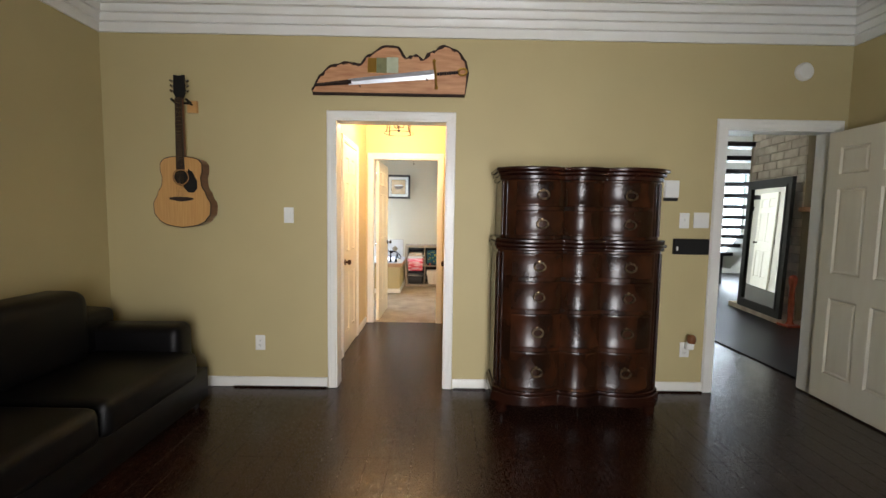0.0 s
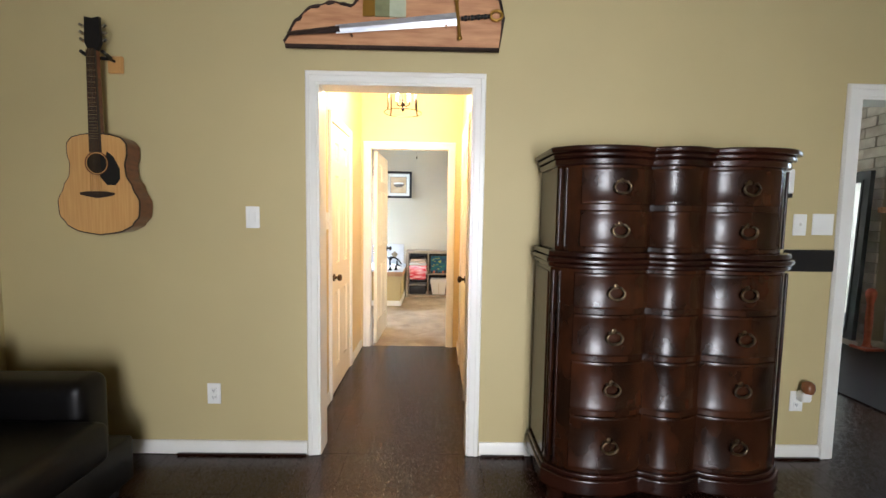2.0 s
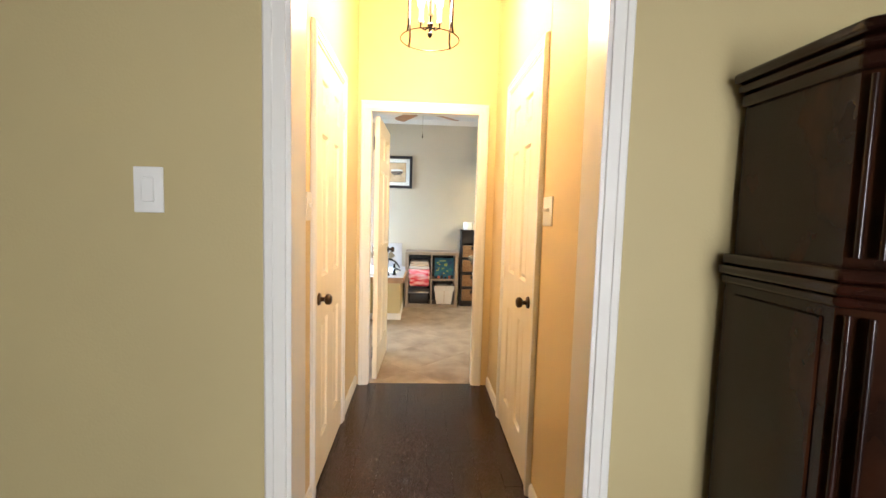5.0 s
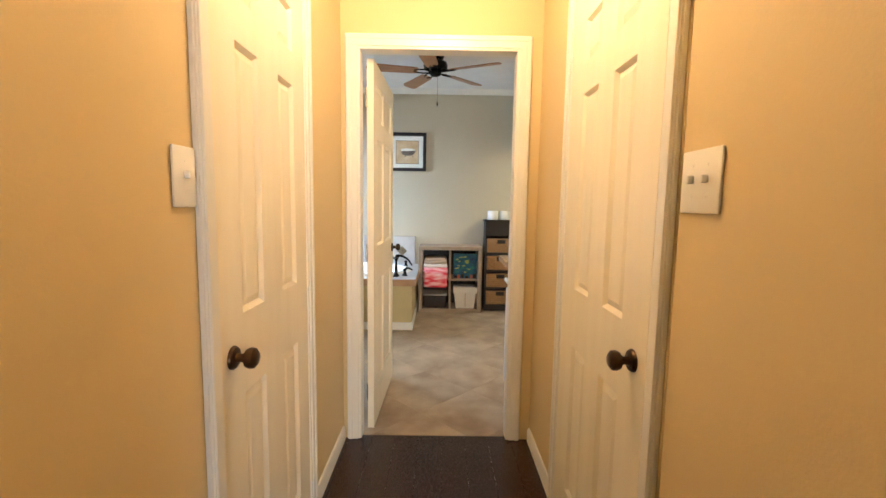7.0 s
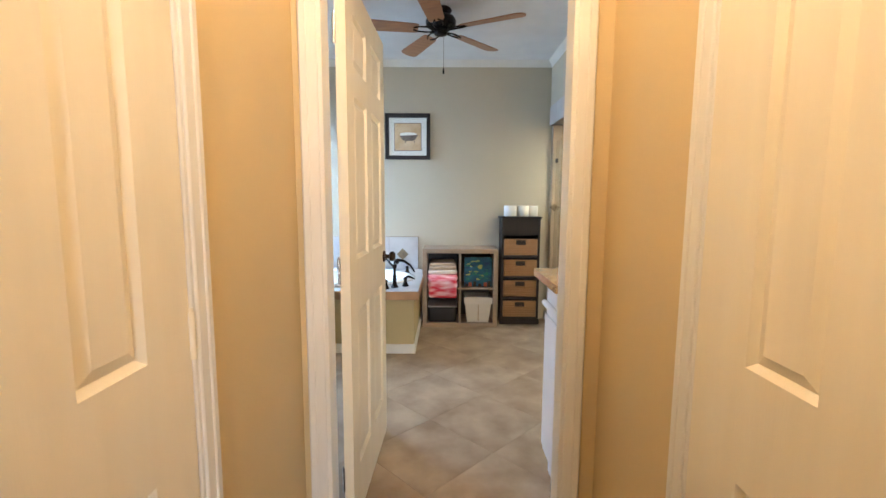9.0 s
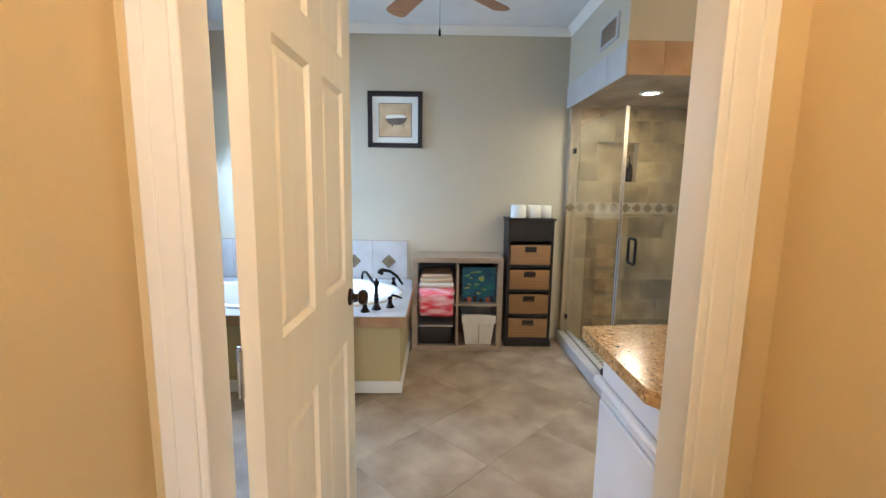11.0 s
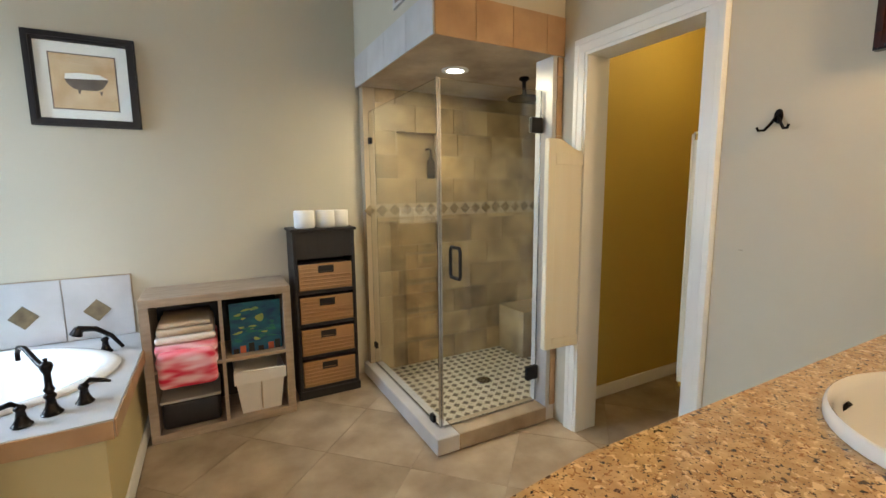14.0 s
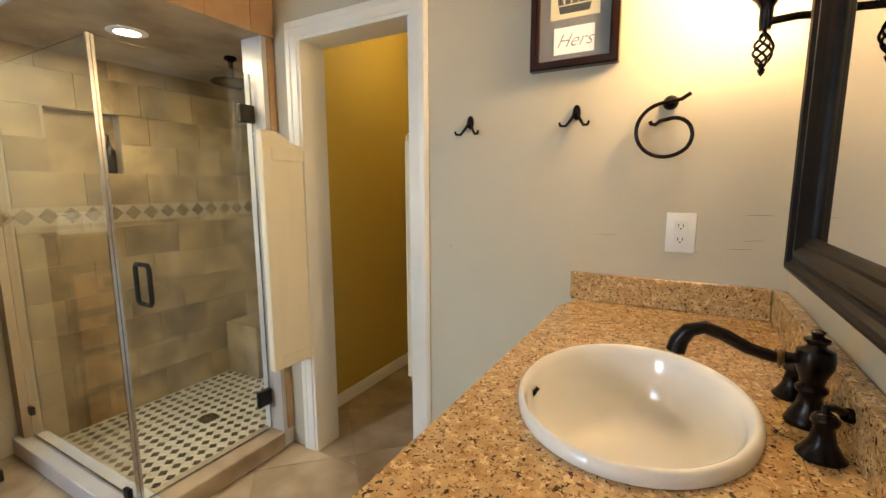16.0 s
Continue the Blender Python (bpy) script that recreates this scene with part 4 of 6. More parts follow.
def tub_set():
    ob = thing("tub_surround", (0, 0, 0), "khaki boxed tub surround with a stone tile deck and white base", "tub surround")
    part("skirt", box(bx(-1.938, 7.405, 0.002, -0.095, 7.42, DZ - 0.072), -0.11, 7.42, 0.002, -0.095, 8.498, DZ - 0.072), KHAKI, ob, "khaki painted skirt", None)
    bm = bmesh.new()
    profile_run(bm, BASE, (-1.94, 7.405, 0.004), (-0.081, 7.405, 0.004), (0, -1, 0))
    profile_run(bm, BASE, (-0.095, 7.392, 0.004), (-0.095, 8.49, 0.004), (1, 0, 0))
    part("base_strip", bm, TRIM, ob, "white baseboard", 25)
    n = 64
    bm = bmesh.new()
    x0, x1, y0, y1 = -1.938, -0.06, 7.373, 8.498
    for z, flip in ((DZ, 1), (DZ - 0.07, 0)):
        inner, outer = [], []
        for i in range(n):
            a = 2 * math.pi * i / n
            c, s = math.cos(a), math.sin(a)
            inner.append(bm.verts.new((TX + TA * c, TY + TB * s, z)))
            k = min((x1 - TX if c > 0 else TX - x0) / max(abs(c), 1e-6), (y1 - TY if s > 0 else TY - y0) / max(abs(s), 1e-6))
            outer.append(bm.verts.new((TX + k * c, TY + k * s, z)))
        for i in range(n):
            bm.faces.new((inner[i], outer[i], outer[(i + 1) % n], inner[(i + 1) % n]))
        if flip:
            ti, to = inner, outer
    for i in range(n):
        bm.faces.new((to[i], to[(i + 1) % n], outer[(i + 1) % n], outer[i]))
        bm.faces.new((ti[i], ti[(i + 1) % n], inner[(i + 1) % n], inner[i]))
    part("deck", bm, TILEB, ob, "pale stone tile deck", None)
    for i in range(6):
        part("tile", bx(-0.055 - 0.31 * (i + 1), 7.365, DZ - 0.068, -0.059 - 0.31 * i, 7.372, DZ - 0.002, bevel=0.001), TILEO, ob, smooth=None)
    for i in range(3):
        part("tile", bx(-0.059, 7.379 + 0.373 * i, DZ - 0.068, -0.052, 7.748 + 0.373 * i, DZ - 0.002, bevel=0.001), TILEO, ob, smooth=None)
    tub = thing("bathtub", (TX, TY, DZ), "white oval drop-in bathtub set into the tiled deck", "bathtub")
    bm = bmesh.new()
    prof = [(1.045, -0.001), (1.05, 0.010), (1.03, 0.020), (0.99, 0.022), (0.955, 0.014), (0.93, -0.01), (0.88, -0.12), (0.82, -0.30), (0.70, -0.385), (0.40, -0.40)]
    rings = [[bm.verts.new((TA * r * math.cos(2 * math.pi * i / n), TB * r * math.sin(2 * math.pi * i / n), z)) for i in range(n)] for r, z in prof]
    for a, b in zip(rings, rings[1:]):
        for i in range(n):
            bm.faces.new((a[i], a[(i + 1) % n], b[(i + 1) % n], b[i]))
    bm.faces.new(rings[-1])
    part("basin", bm, PORC, tub, smooth=60)
    part("pillow_rest", bx(-0.16, 0.27, -0.13, 0.12, 0.40, 0.03, bevel=0.03, seg=3), PORC, tub, "moulded white headrest", 60)
    part("drain", rod(bmesh.new(), (0.2, 0, -0.399), (0.2, 0, -0.394), 0.03, seg=20), BRONZE, tub)
    sp = structure("backsplash", bx(-1.938, 8.486, DZ + 0.001, -0.122, 8.499, 0.866), GROUT, "pale stone tile splash behind the tub with olive diamonds", "tiles", None)
    for i in range(6):
        xa = -0.126 - 0.302 * i
        part("tile", bx(xa - 0.298, 8.478, DZ + 0.004, xa, 8.486, 0.862, bevel=0.0015), TILEB, sp, smooth=None)
    for i in range(6):
        xc, zc, r = -0.285 - 0.302 * i, 0.682, 0.062
        part("tile_inset", prism(bmesh.new(), [(r, 0), (0, r), (-r, 0), (0, -r)], 0, 0.004, Matrix.Translation((xc, 8.478, zc)) @ Matrix.Rotation(radians(90), 4, "X")), INSET, sp, "olive diamond inset", None)
    return ob


tub_set()


def fluted_base(bm, m, k=1.0):
    return lathe(bm, [(0, 0), (0.028 * k, 0), (0.03 * k, 0.004 * k), (0.024 * k, 0.012 * k), (0.016 * k, 0.03 * k), (0.012 * k, 0.055 * k), (0.017 * k, 0.062 * k), (0.017 * k, 0.068 * k), (0.011 * k, 0.076 * k), (0, 0.078 * k)], 20, m)


def tub_faucet():
    at = (-0.262, 7.535, DZ)
    ob = thing("tub_faucet", at, "oil-rubbed bronze arched faucet on the tub deck", "faucet")
    ob.matrix_world = pose(*at) @ Matrix.Diagonal((0.9, 0.9, 0.84, 1))
    bm = fluted_base(bmesh.new(), Matrix(), 1.25)
    lathe(bm, [(0.013, 0.095), (0.020, 0.11), (0.013, 0.125), (0.012, 0.18), (0.020, 0.20), (0.023, 0.215), (0.018, 0.228), (0.006, 0.236), (0.009, 0.246), (0, 0.252)], 20)
    part("column", bm, BRONZE, ob, smooth=50)
    d = Vector((-0.62, 0.78, 0))
    part("spout", tube(bmesh.new(), [Vector((0, 0, 0.205)) + d * 0.0, Vector((0, 0, 0.215)) + d * 0.05, Vector((0, 0, 0.245)) + d * 0.10, Vector((0, 0, 0.272)) + d * 0.15, Vector((0, 0, 0.268)) + d * 0.19,
                                     Vector((0, 0, 0.235)) + d * 0.21, Vector((0, 0, 0.205)) + d * 0.21], lambda t: 0.012 - 0.003 * t, 12), BRONZE, ob, smooth=60)
    for px, py, dx, dy in ((-0.073, -0.065, -0.105, 0.02), (0.094, 0.055, 0.085, 0.04)):
        m = pose(px, py, 0)
        h = part("handle", fluted_base(bmesh.new(), m, 1.15), BRONZE, ob, smooth=50)
        part("lever", tube(bmesh.new(), [m @ Vector(q) for q in ((0, 0, 0.085), (dx * 0.25, dy * 0.25, 0.098), (dx * 0.6, dy * 0.6, 0.085), (dx, dy, 0.066))], lambda t: 0.006 + 0.006 * math.sin(math.pi * min(1, t * 1.1)), 10), BRONZE, h, smooth=60)
    h = thing("hand_shower", (-0.215, 8.20, DZ), "bronze hand shower resting in its cradle", "hand shower")
    part("base", fluted_base(bmesh.new(), Matrix(), 1.0), BRONZE, h, smooth=50)
    part("handle", tube(bmesh.new(), [(-0.10, 0.0, 0.135), (-0.03, 0.0, 0.125), (0.03, -0.01, 0.085), (0.075, -0.02, 0.02)], lambda t: 0.016 - 0.008 * t, 10), BRONZE, h, smooth=60)
    part("head", rod(bmesh.new(), (-0.11, 0, 0.105), (-0.095, 0, 0.14), 0.028, 0.018, 16), BRONZE, h)


tub_faucet()

# ---- cube shelf ----


def cube_shelf():
    x0, x1, y0, y1, h = -0.062, 0.668, 8.15, 8.497, 0.775
    ob = thing("cube_shelf", ((x0 + x1) / 2, y0, 0), "grey oak two by two cube shelf against the wall", "shelf")
    w = (x1 - x0) / 2
    d = y1 - y0
    t, xm = 0.042, 0.0
    part("top", bx(-w, 0, h - t, w, d, h, bevel=0.002), GREYOAK, ob)
    part("bottom", bx(-w, 0, 0.001, w, d, t, bevel=0.002), GREYOAK, ob)
    for s in (-1, 1):
        part("side", bx(s * (w - t), 0.0, t, s * w, d, h - t, bevel=0.001), GREYOAK, ob)
        part("divider_shelf", bx(0.009 if s > 0 else -w + t, 0.004, h / 2 - 0.009, w - t if s > 0 else -0.009, d, h / 2 + 0.009), GREYOAK, ob)
    part("upright", bx(-0.009, 0.002, t, 0.009, d, h - t), GREYOAK, ob)
    # black sheet: the shade deep in the cubes, given as colour
    part("back_panel", bx(-w + t, d - 0.006, t, w - t, d, h - t), BLACKW, ob, "black sheet standing in for the shade inside the cubes", None)
    cx = (x0 + x1) / 2
    for k, (za, zb, ma, lab, nm, xr) in enumerate(((0.532, 0.572, CLOTHW, "folded white bath towel", "towel", 0.0), (0.572, 0.612, CLOTHT, "folded beige bath towel", "towel", 0.006), (0.612, 0.636, CLOTHT, "folded tan bath towel", "towel", 0.02),
                                                    (0.458, 0.532, CLOTHR, "folded red and white patterned towel", "towel", -0.008), (0.398, 0.458, CLOTHR, "red and white towel hanging over the edge", "towel", -0.004))):
        tw = thing(nm, (cx - w / 2 + 0.012, y0 + 0.16, za), lab + " stacked in the shelf", "towel", group="stacked towels")
        bm = bx(-0.14 + xr, -0.175 + xr, 0, 0.14 - xr, 0.17, zb - za - 0.001, bevel=0.033 if zb - za > 0.07 else 0.016 if zb - za > 0.035 else 0.011, seg=4)
        if k == 4:
            box(bm, -0.135, -0.225, -0.095, 0.135, -0.162, zb - za + 0.045, bevel=0.031, seg=4)
        bmesh.ops.subdivide_edges(bm, edges=[e for e in bm.edges if e.calc_length() > 0.15], cuts=5, use_grid_fill=True)
        for v in bm.verts:
            v.co += Vector((0.006 * noise.noise(v.co * 11 + Vector((k, 0, 0))), 0.01 * noise.noise(v.co * 9 + Vector((0, k, 0))), 0.006 * noise.noise(v.co * 14 + Vector((0, 0, k))) if 0.004 < v.co.z else 0))
        part("cloth", bm, ma, tw, smooth=60)
    # added dark block paints the shade under the frosted glass shelf
    mat_ = thing("dark_block", (cx - w / 2 + 0.01, y0 + 0.2, t), "dark block filling the shaded bottom of the cube", "mat")
    part("cloth", bx(-0.14, -0.16, 0.0, 0.14, 0.14, 0.15, bevel=0.02, seg=3), BLACKW, mat_)
    gs = thing("glass_shelf", (cx - w / 2 + 0.01, y0 + 0.2, t + 0.151), "frosted glass shelf resting on the dark block", "tray")
    part("tray", bx(-0.145, -0.17, 0, 0.145, 0.13, 0.014, bevel=0.004), TILEB, gs)
    pa = thing("painted_canvas", (cx + w / 2 - 0.005, y0 + 0.06, h / 2 + 0.010), "small blue and yellow swirled canvas standing in the shelf", "painting", 0)
    m = mat("swirled_blue_paint", srgb(12, 44, 100), 0.5, color2=srgb(26, 112, 128), scale=9, detail=5, stretch=(1, 1, 2.2), bump=0.5, bump_scale=60)
    part("canvas", bx(-0.135, 0, 0.001, 0.135, 0.018, 0.292), m, pa, smooth=None)
    ym = mat("swirled_yellow_paint", srgb(206, 190, 70), 0.5, color2=srgb(90, 150, 110), scale=14, detail=5, bump=0.5)
    random.seed(12)
    gm = mat("teal_green_paint", srgb(40, 128, 96), 0.5, color2=srgb(20, 90, 110), scale=14, detail=5, bump=0.5)
    for i in range(26):
        x, z, rx, rz = random.uniform(-0.1, 0.1), random.uniform(0.07, 0.26), random.uniform(0.012, 0.032), random.uniform(0.004, 0.009)
        if i == 0:
            x, z, rx, rz = 0.02, 0.20, 0.024, 0.022
        line = [(rx * math.cos(a), rz * math.sin(a) + 0.3 * rz * math.cos(2 * a + i)) for a in [2 * math.pi * j / 14 for j in range(14)]]
        part("paint_stroke", prism(bmesh.new(), line, 0, 0.0008 + 0.00012 * i, pose(x, 0, z, 0, random.uniform(-20, 20), 0) @ Matrix.Rotation(radians(90), 4, "X")), ym if i % 2 == 0 else gm, pa, smooth=None)
    for i, x in enumerate((-0.11, -0.075, -0.03, 0.02, 0.075, 0.11)):
        hh = 0.03 + 0.012 * (i % 3)
        part("paint_stroke", bx(x - 0.016, -0.0015, 0.001, x + 0.014, 0.0, hh), (BARK, COPPER, BLACKW)[i % 3], pa, smooth=None)
    bn = thing("fabric_bin", (cx + w / 2 - 0.003, y0 + 0.15, t), "white fabric storage bin with a folded liner", "storage bin")
    bm = bmesh.new()
    r = [[bm.verts.new((sx * a, sy * b, z)) for sx, sy in ((-1, -1), (1, -1), (1, 1), (-1, 1))] for a, b, z in ((0.105, 0.11, 0.001), (0.135, 0.14, 0.25), (0.128, 0.133, 0.25), (0.10, 0.105, 0.02))]
    for a, b in zip(r, r[1:]):
        for i in range(4):
            bm.faces.new((a[i], a[(i + 1) % 4], b[(i + 1) % 4], b[i]))
    bm.faces.new(r[0]), bm.faces.new(r[-1])
    part("basket", bm, CLOTHW, bn, smooth=None)
    bm = holed(bmesh.new(), "y", -0.147, -0.135, -0.139, 0.139, 0.19, 0.262, [])
    for v in bm.verts:
        v.co.z += 0.012 * noise.noise(v.co * 20)
    part("liner_fold", bm, CLOTHW, bn, "turned-down liner edge")
    part("seam", bx(0.0, -0.137, 0.02, 0.006, -0.118, 0.19), CLOTHT, bn, smooth=None)


cube_shelf()


def drawer_tower():
    ob = thing("drawer_tower", (0.905, 8.27, 0), "tall narrow black cabinet with four wicker drawers", "drawer tower")
    w, d, h = 0.19, 0.225, 1.068
    for s in (-1, 1):
        part("side", bx(s * (w - 0.02), 0, 0.001, s * w, d, h, bevel=0.002), BLACKW, ob)
    part("top", bx(-w - 0.012, -0.012, h, w + 0.012, d, h + 0.018, bevel=0.004), BLACKW, ob)
    part("back", bx(-w + 0.02, d - 0.008, 0.05, w - 0.02, d, h), BLACKW, ob, smooth=None)
    part("apron", bx(-w + 0.02, 0.004, h - 0.165, w - 0.02, 0.02, h), BLACKW, ob)
    part("plinth", bx(-w - 0.008, -0.006, 0.001, w + 0.008, 0.02, 0.055, bevel=0.003), BLACKW, ob)
    z = 0.068
    for i in range(4):
        hh = 0.175
        part("shelf_rail", bx(-w + 0.02, 0.0, z - 0.013, w - 0.02, d - 0.008, z + 0.007), BLACKW, ob, smooth=None)
        b = part("basket_drawer", holed(bmesh.new(), "y", -0.004, 0.012, -w + 0.026, w - 0.026, z + 0.012, z + hh, [(-0.042, 0.042, z + hh - 0.052, z + hh - 0.018)]), WICKER, ob, "woven tan wicker drawer", None)
        part("drawer_box", bx(-w + 0.028, 0.013, z + 0.012, w - 0.028, d - 0.012, z + hh - 0.01), BLACKW, b, smooth=None)
        for k in range(6):
            zz = z + 0.03 + k * 0.0235
            part("weave", tube(bmesh.new(), [(-w + 0.028 + (2 * w - 0.056) * j / 24, -0.004 - 0.0025 * (1 + (-1) ** (j + k)) / 2, zz) for j in range(25)], 0.005, 5) if zz < z + hh - 0.06 else
                 rod(bmesh.new(), (-w + 0.028, -0.004, zz), (-0.05, -0.004, zz), 0.004, seg=6), WICKER, b)
        part("handle_rim", holed(bmesh.new(), "y", -0.007, -0.003, -0.048, 0.048, z + hh - 0.058, z + hh - 0.012, [(-0.038, 0.038, z + hh - 0.05, z + hh - 0.02)]), BLACKW, b, "black handle cut-out rim", None)
        z += 0.208
    for i, (x, r) in enumerate(((-0.10, 0.062), (0.03, 0.058), (0.125, 0.05))):
        rl = thing("paper_roll", (0.905 + x, 8.35, h + 0.019), "white toilet paper roll standing on the black cabinet", "paper roll", group="paper rolls")
        part("roll", lathe(bmesh.new(), [(0.02, 0.0), (r - 0.004, 0.0), (r, 0.004), (r, 0.102), (r - 0.004, 0.106), (0.02, 0.106), (0.02, 0.0)], 28), PAPER, rl, smooth=50)


drawer_tower()


def framed(name, at, rz, w, h, rim, frame_mat, label):
    """A framed picture on a wall, facing local -y, its bottom centre at the origin."""
    ob = thing(name, at, label, "framed picture", rz)
    part("frame", holed(bmesh.new(), "y", -0.028, 0.0, -w / 2, w / 2, 0, h, [(-w / 2 + rim, w / 2 - rim, rim, h - rim)]), frame_mat, ob, smooth=None)
    bm = holed(bmesh.new(), "y", -0.034, -0.028, -w / 2 + rim * 0.15, w / 2 - rim * 0.15, rim * 0.15, h - rim * 0.15, [(-w / 2 + rim * 0.7, w / 2 - rim * 0.7, rim * 0.7, h - rim * 0.7)])
    part("frame_bead", bm, frame_mat, ob, smooth=None)
    return ob


def bath_picture():
    ob = framed("bathtub_picture", (-0.228, 8.498, 1.653), 0, 0.455, 0.455, 0.038, BLACKW, "black framed print of a claw-foot bathtub with a cream mat")
    art = mat("sepia_print_paper", srgb(222, 200, 164), 0.85, color2=srgb(196, 160, 118), scale=9, detail=6)
    sep = mat("grey_brown_ink", srgb(96, 84, 76), 0.9, color2=srgb(130, 116, 104), scale=20)
    part("mat_board", bx(-0.19, -0.010, 0.038, 0.19, -0.003, 0.412), PAPER, ob, "cream mat board", None)
    part("inner_line", bx(-0.138, -0.0115, 0.085, 0.138, -0.010, 0.362), sep, ob, smooth=None)
    part("print", bx(-0.132, -0.013, 0.091, 0.132, -0.0115, 0.356), art, ob, smooth=None)
    m = pose(0.005, -0.013, 0.20) @ Matrix.Rotation(radians(90), 4, "X")
    bowl = [(-0.085, 0.035), (0.095, 0.045), (0.09, 0.03), (0.07, 0.0), (0.045, -0.014), (-0.03, -0.016), (-0.055, -0.008), (-0.075, 0.012)]
    part("drawn_tub", prism(bmesh.new(), bowl, 0, 0.001, m), sep, ob, smooth=None)
    part("drawn_tub_rim", prism(bmesh.new(), [(-0.085, 0.036), (0.0, 0.04), (0.095, 0.046), (0.06, 0.066), (-0.02, 0.07), (-0.08, 0.062)], 0, 0.001, m), PAPER, ob, smooth=None)
    for x in (-0.035, 0.055):
        part("drawn_foot", prism(bmesh.new(), [(x, -0.016), (x + 0.012, -0.016), (x + 0.008, -0.035), (x + 0.001, -0.035)], 0, 0.001, m), sep, ob, smooth=None)
    g = part("glazing", bx(-0.19, -0.020, 0.038, 0.19, -0.018, 0.412), GLASS, ob, "clear glazing", None)
    g.visible_shadow = False


bath_picture()

# ---- shower ----
SX, SY, SZ, SE = 1.21, 7.345, 1.99, 2.78
structure("wall_shower_soffit", box(bx(SX, SY, SZ + 0.013, 1.963, 8.498, HB), 1.963, 7.471, SZ + 0.013, 3.479, 8.498, HB), GREIGE, "greige painted soffit above the shower", "soffit", None)
structure("wall_shower_stub", box(bx(1.90, SY + 0.008, 0.0, 1.963, 7.47, SZ + 0.012), 1.90, 7.471, 0.0, SE, 7.486, SZ + 0.012), TILEB, "narrow pale tiled stub wall at the shower door", "wall", None)
NICHE = (1.472, 1.795, 1.395, 1.715)
SB = structure("wall_shower_back", holed(bmesh.new(), "y", 8.425, 8.498, SX + 0.02, SE + 0.016, 0.0, SZ + 0.012, [NICHE]), GROUT, "stone tiled shower wall with a recessed niche", "wall", None)
SR = structure("wall_shower_right", bx(SE, 7.487, 0.0, SE + 0.015, 8.424, SZ + 0.012), GROUT, "stone tiled shower wall", "wall", None)
part("niche_back", bx(NICHE[0], 8.49, NICHE[2], NICHE[1], 8.497, NICHE[3]), TILEW, SB, smooth=None)
SC = structure("ceiling_shower", box(bx(SX, SY, SZ, 1.963, 8.498, SZ + 0.012), 1.963, 7.471, SZ, SE + 0.016, 8.498, SZ + 0.012), TILEF, "stone tiled shower ceiling", "ceiling", None)
ob = thing("downlight", (1.58, 7.81, SZ), "round recessed shower downlight, lit", "ceiling light")
part("trim_ring", lathe(bmesh.new(), [(0.05, -0.001), (0.075, -0.001), (0.078, -0.006), (0.05, -0.008)], 32), PLASTIC, ob, smooth=40)
part("lens", rod(bmesh.new(), (0, 0, -0.006), (0, 0, -0.002), 0.052, seg=32), LEDGLOW, ob, "glowing frosted lens", None).visible_shadow = False


def curb():
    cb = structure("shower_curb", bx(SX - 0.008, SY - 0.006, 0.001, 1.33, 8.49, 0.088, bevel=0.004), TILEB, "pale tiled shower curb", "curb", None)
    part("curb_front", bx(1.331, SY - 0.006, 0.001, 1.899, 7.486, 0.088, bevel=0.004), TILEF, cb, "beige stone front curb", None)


curb()
PAN = structure("shower_floor", bx(1.331, 7.487, 0.001, SE, 8.424, 0.02), mat("cream_mosaic_tile", srgb(206, 198, 178), 0.4, color2=srgb(184, 174, 150), scale=18, bump=0.2), "cream mosaic shower floor with dark diamonds", "floor", None)
bm = bmesh.new()
s = 0.066
for i in range(24):
    for j in range(20):
        x, y = 1.345 + s * i * 0.92, 7.475 + s * j * 0.92
        if x < SE - 0.02 and 7.51 < y < 8.40:
            r = 0.0225
            prism(bm, [(x + r, y), (x, y + r), (x - r, y), (x, y - r)], 0.020, 0.0222)
dots = part("mosaic_dots", bm, mat("umber_mosaic_dot", srgb(98, 84, 62), 0.4, color2=srgb(70, 60, 48), scale=16), PAN, smooth=None)
dots["kind"] = "stuff"
part("drain", rod(bmesh.new(), (1.86, 7.93, 0.020), (1.86, 7.93, 0.024), 0.05, seg=24), STEEL, PAN, "round steel drain")
structure("shower_seat", bx(2.33, 8.10, 0.0205, SE - 0.009, 8.416, 0.385, bevel=0.006), TILEW, "low stone bench in the corner of the shower", "seat", None)

def glass_panel(name, a, b, label):
    ob = thing(name, ((a[0] + b[0]) / 2, (a[1] + b[1]) / 2, a[2]), label, "glass panel")
    c = ob.location
    p = part("pane", bx(a[0] - c.x, a[1] - c.y, 0, b[0] - c.x, b[1] - c.y, b[2] - a[2], bevel=0.001), GLASS, ob, smooth=None)
    p.visible_shadow = False
    return ob


gl = glass_panel("shower_glass_panel", (1.262, 7.436, 0.093), (1.270, 8.42, 1.83), "frameless clear glass shower side panel on the curb")
for y, z in ((8.395, 1.64), (8.395, 0.23), (7.51, 0.11)):
    part("clip", bx(-0.012, y - gl.location.y - 0.02, z - 0.113, 0.012, y - gl.location.y + 0.02, z - 0.073, bevel=0.002), BLACKP, gl, "black glass clip")
part("edge_seal", bx(-0.006, -0.502, 0, 0.006, -0.4925, 1.74), STEEL, gl, "bright polished glass edge")
part("floor_channel", bx(-0.007, -0.48, -0.004, 0.007, 0.48, 0.008), STEEL, gl)
gd = glass_panel("shower_glass_door", (1.281, 7.424, 0.098), (1.884, 7.432, 1.83), "frameless clear glass shower door, closed, with black hardware")
cx = gd.location.x
for z in (1.65, 0.27):
    part("hinge", bx(0.235, -0.014, z - 0.138, 0.312, 0.014, z - 0.058, bevel=0.003), BLACKP, gd, "black square hinge")
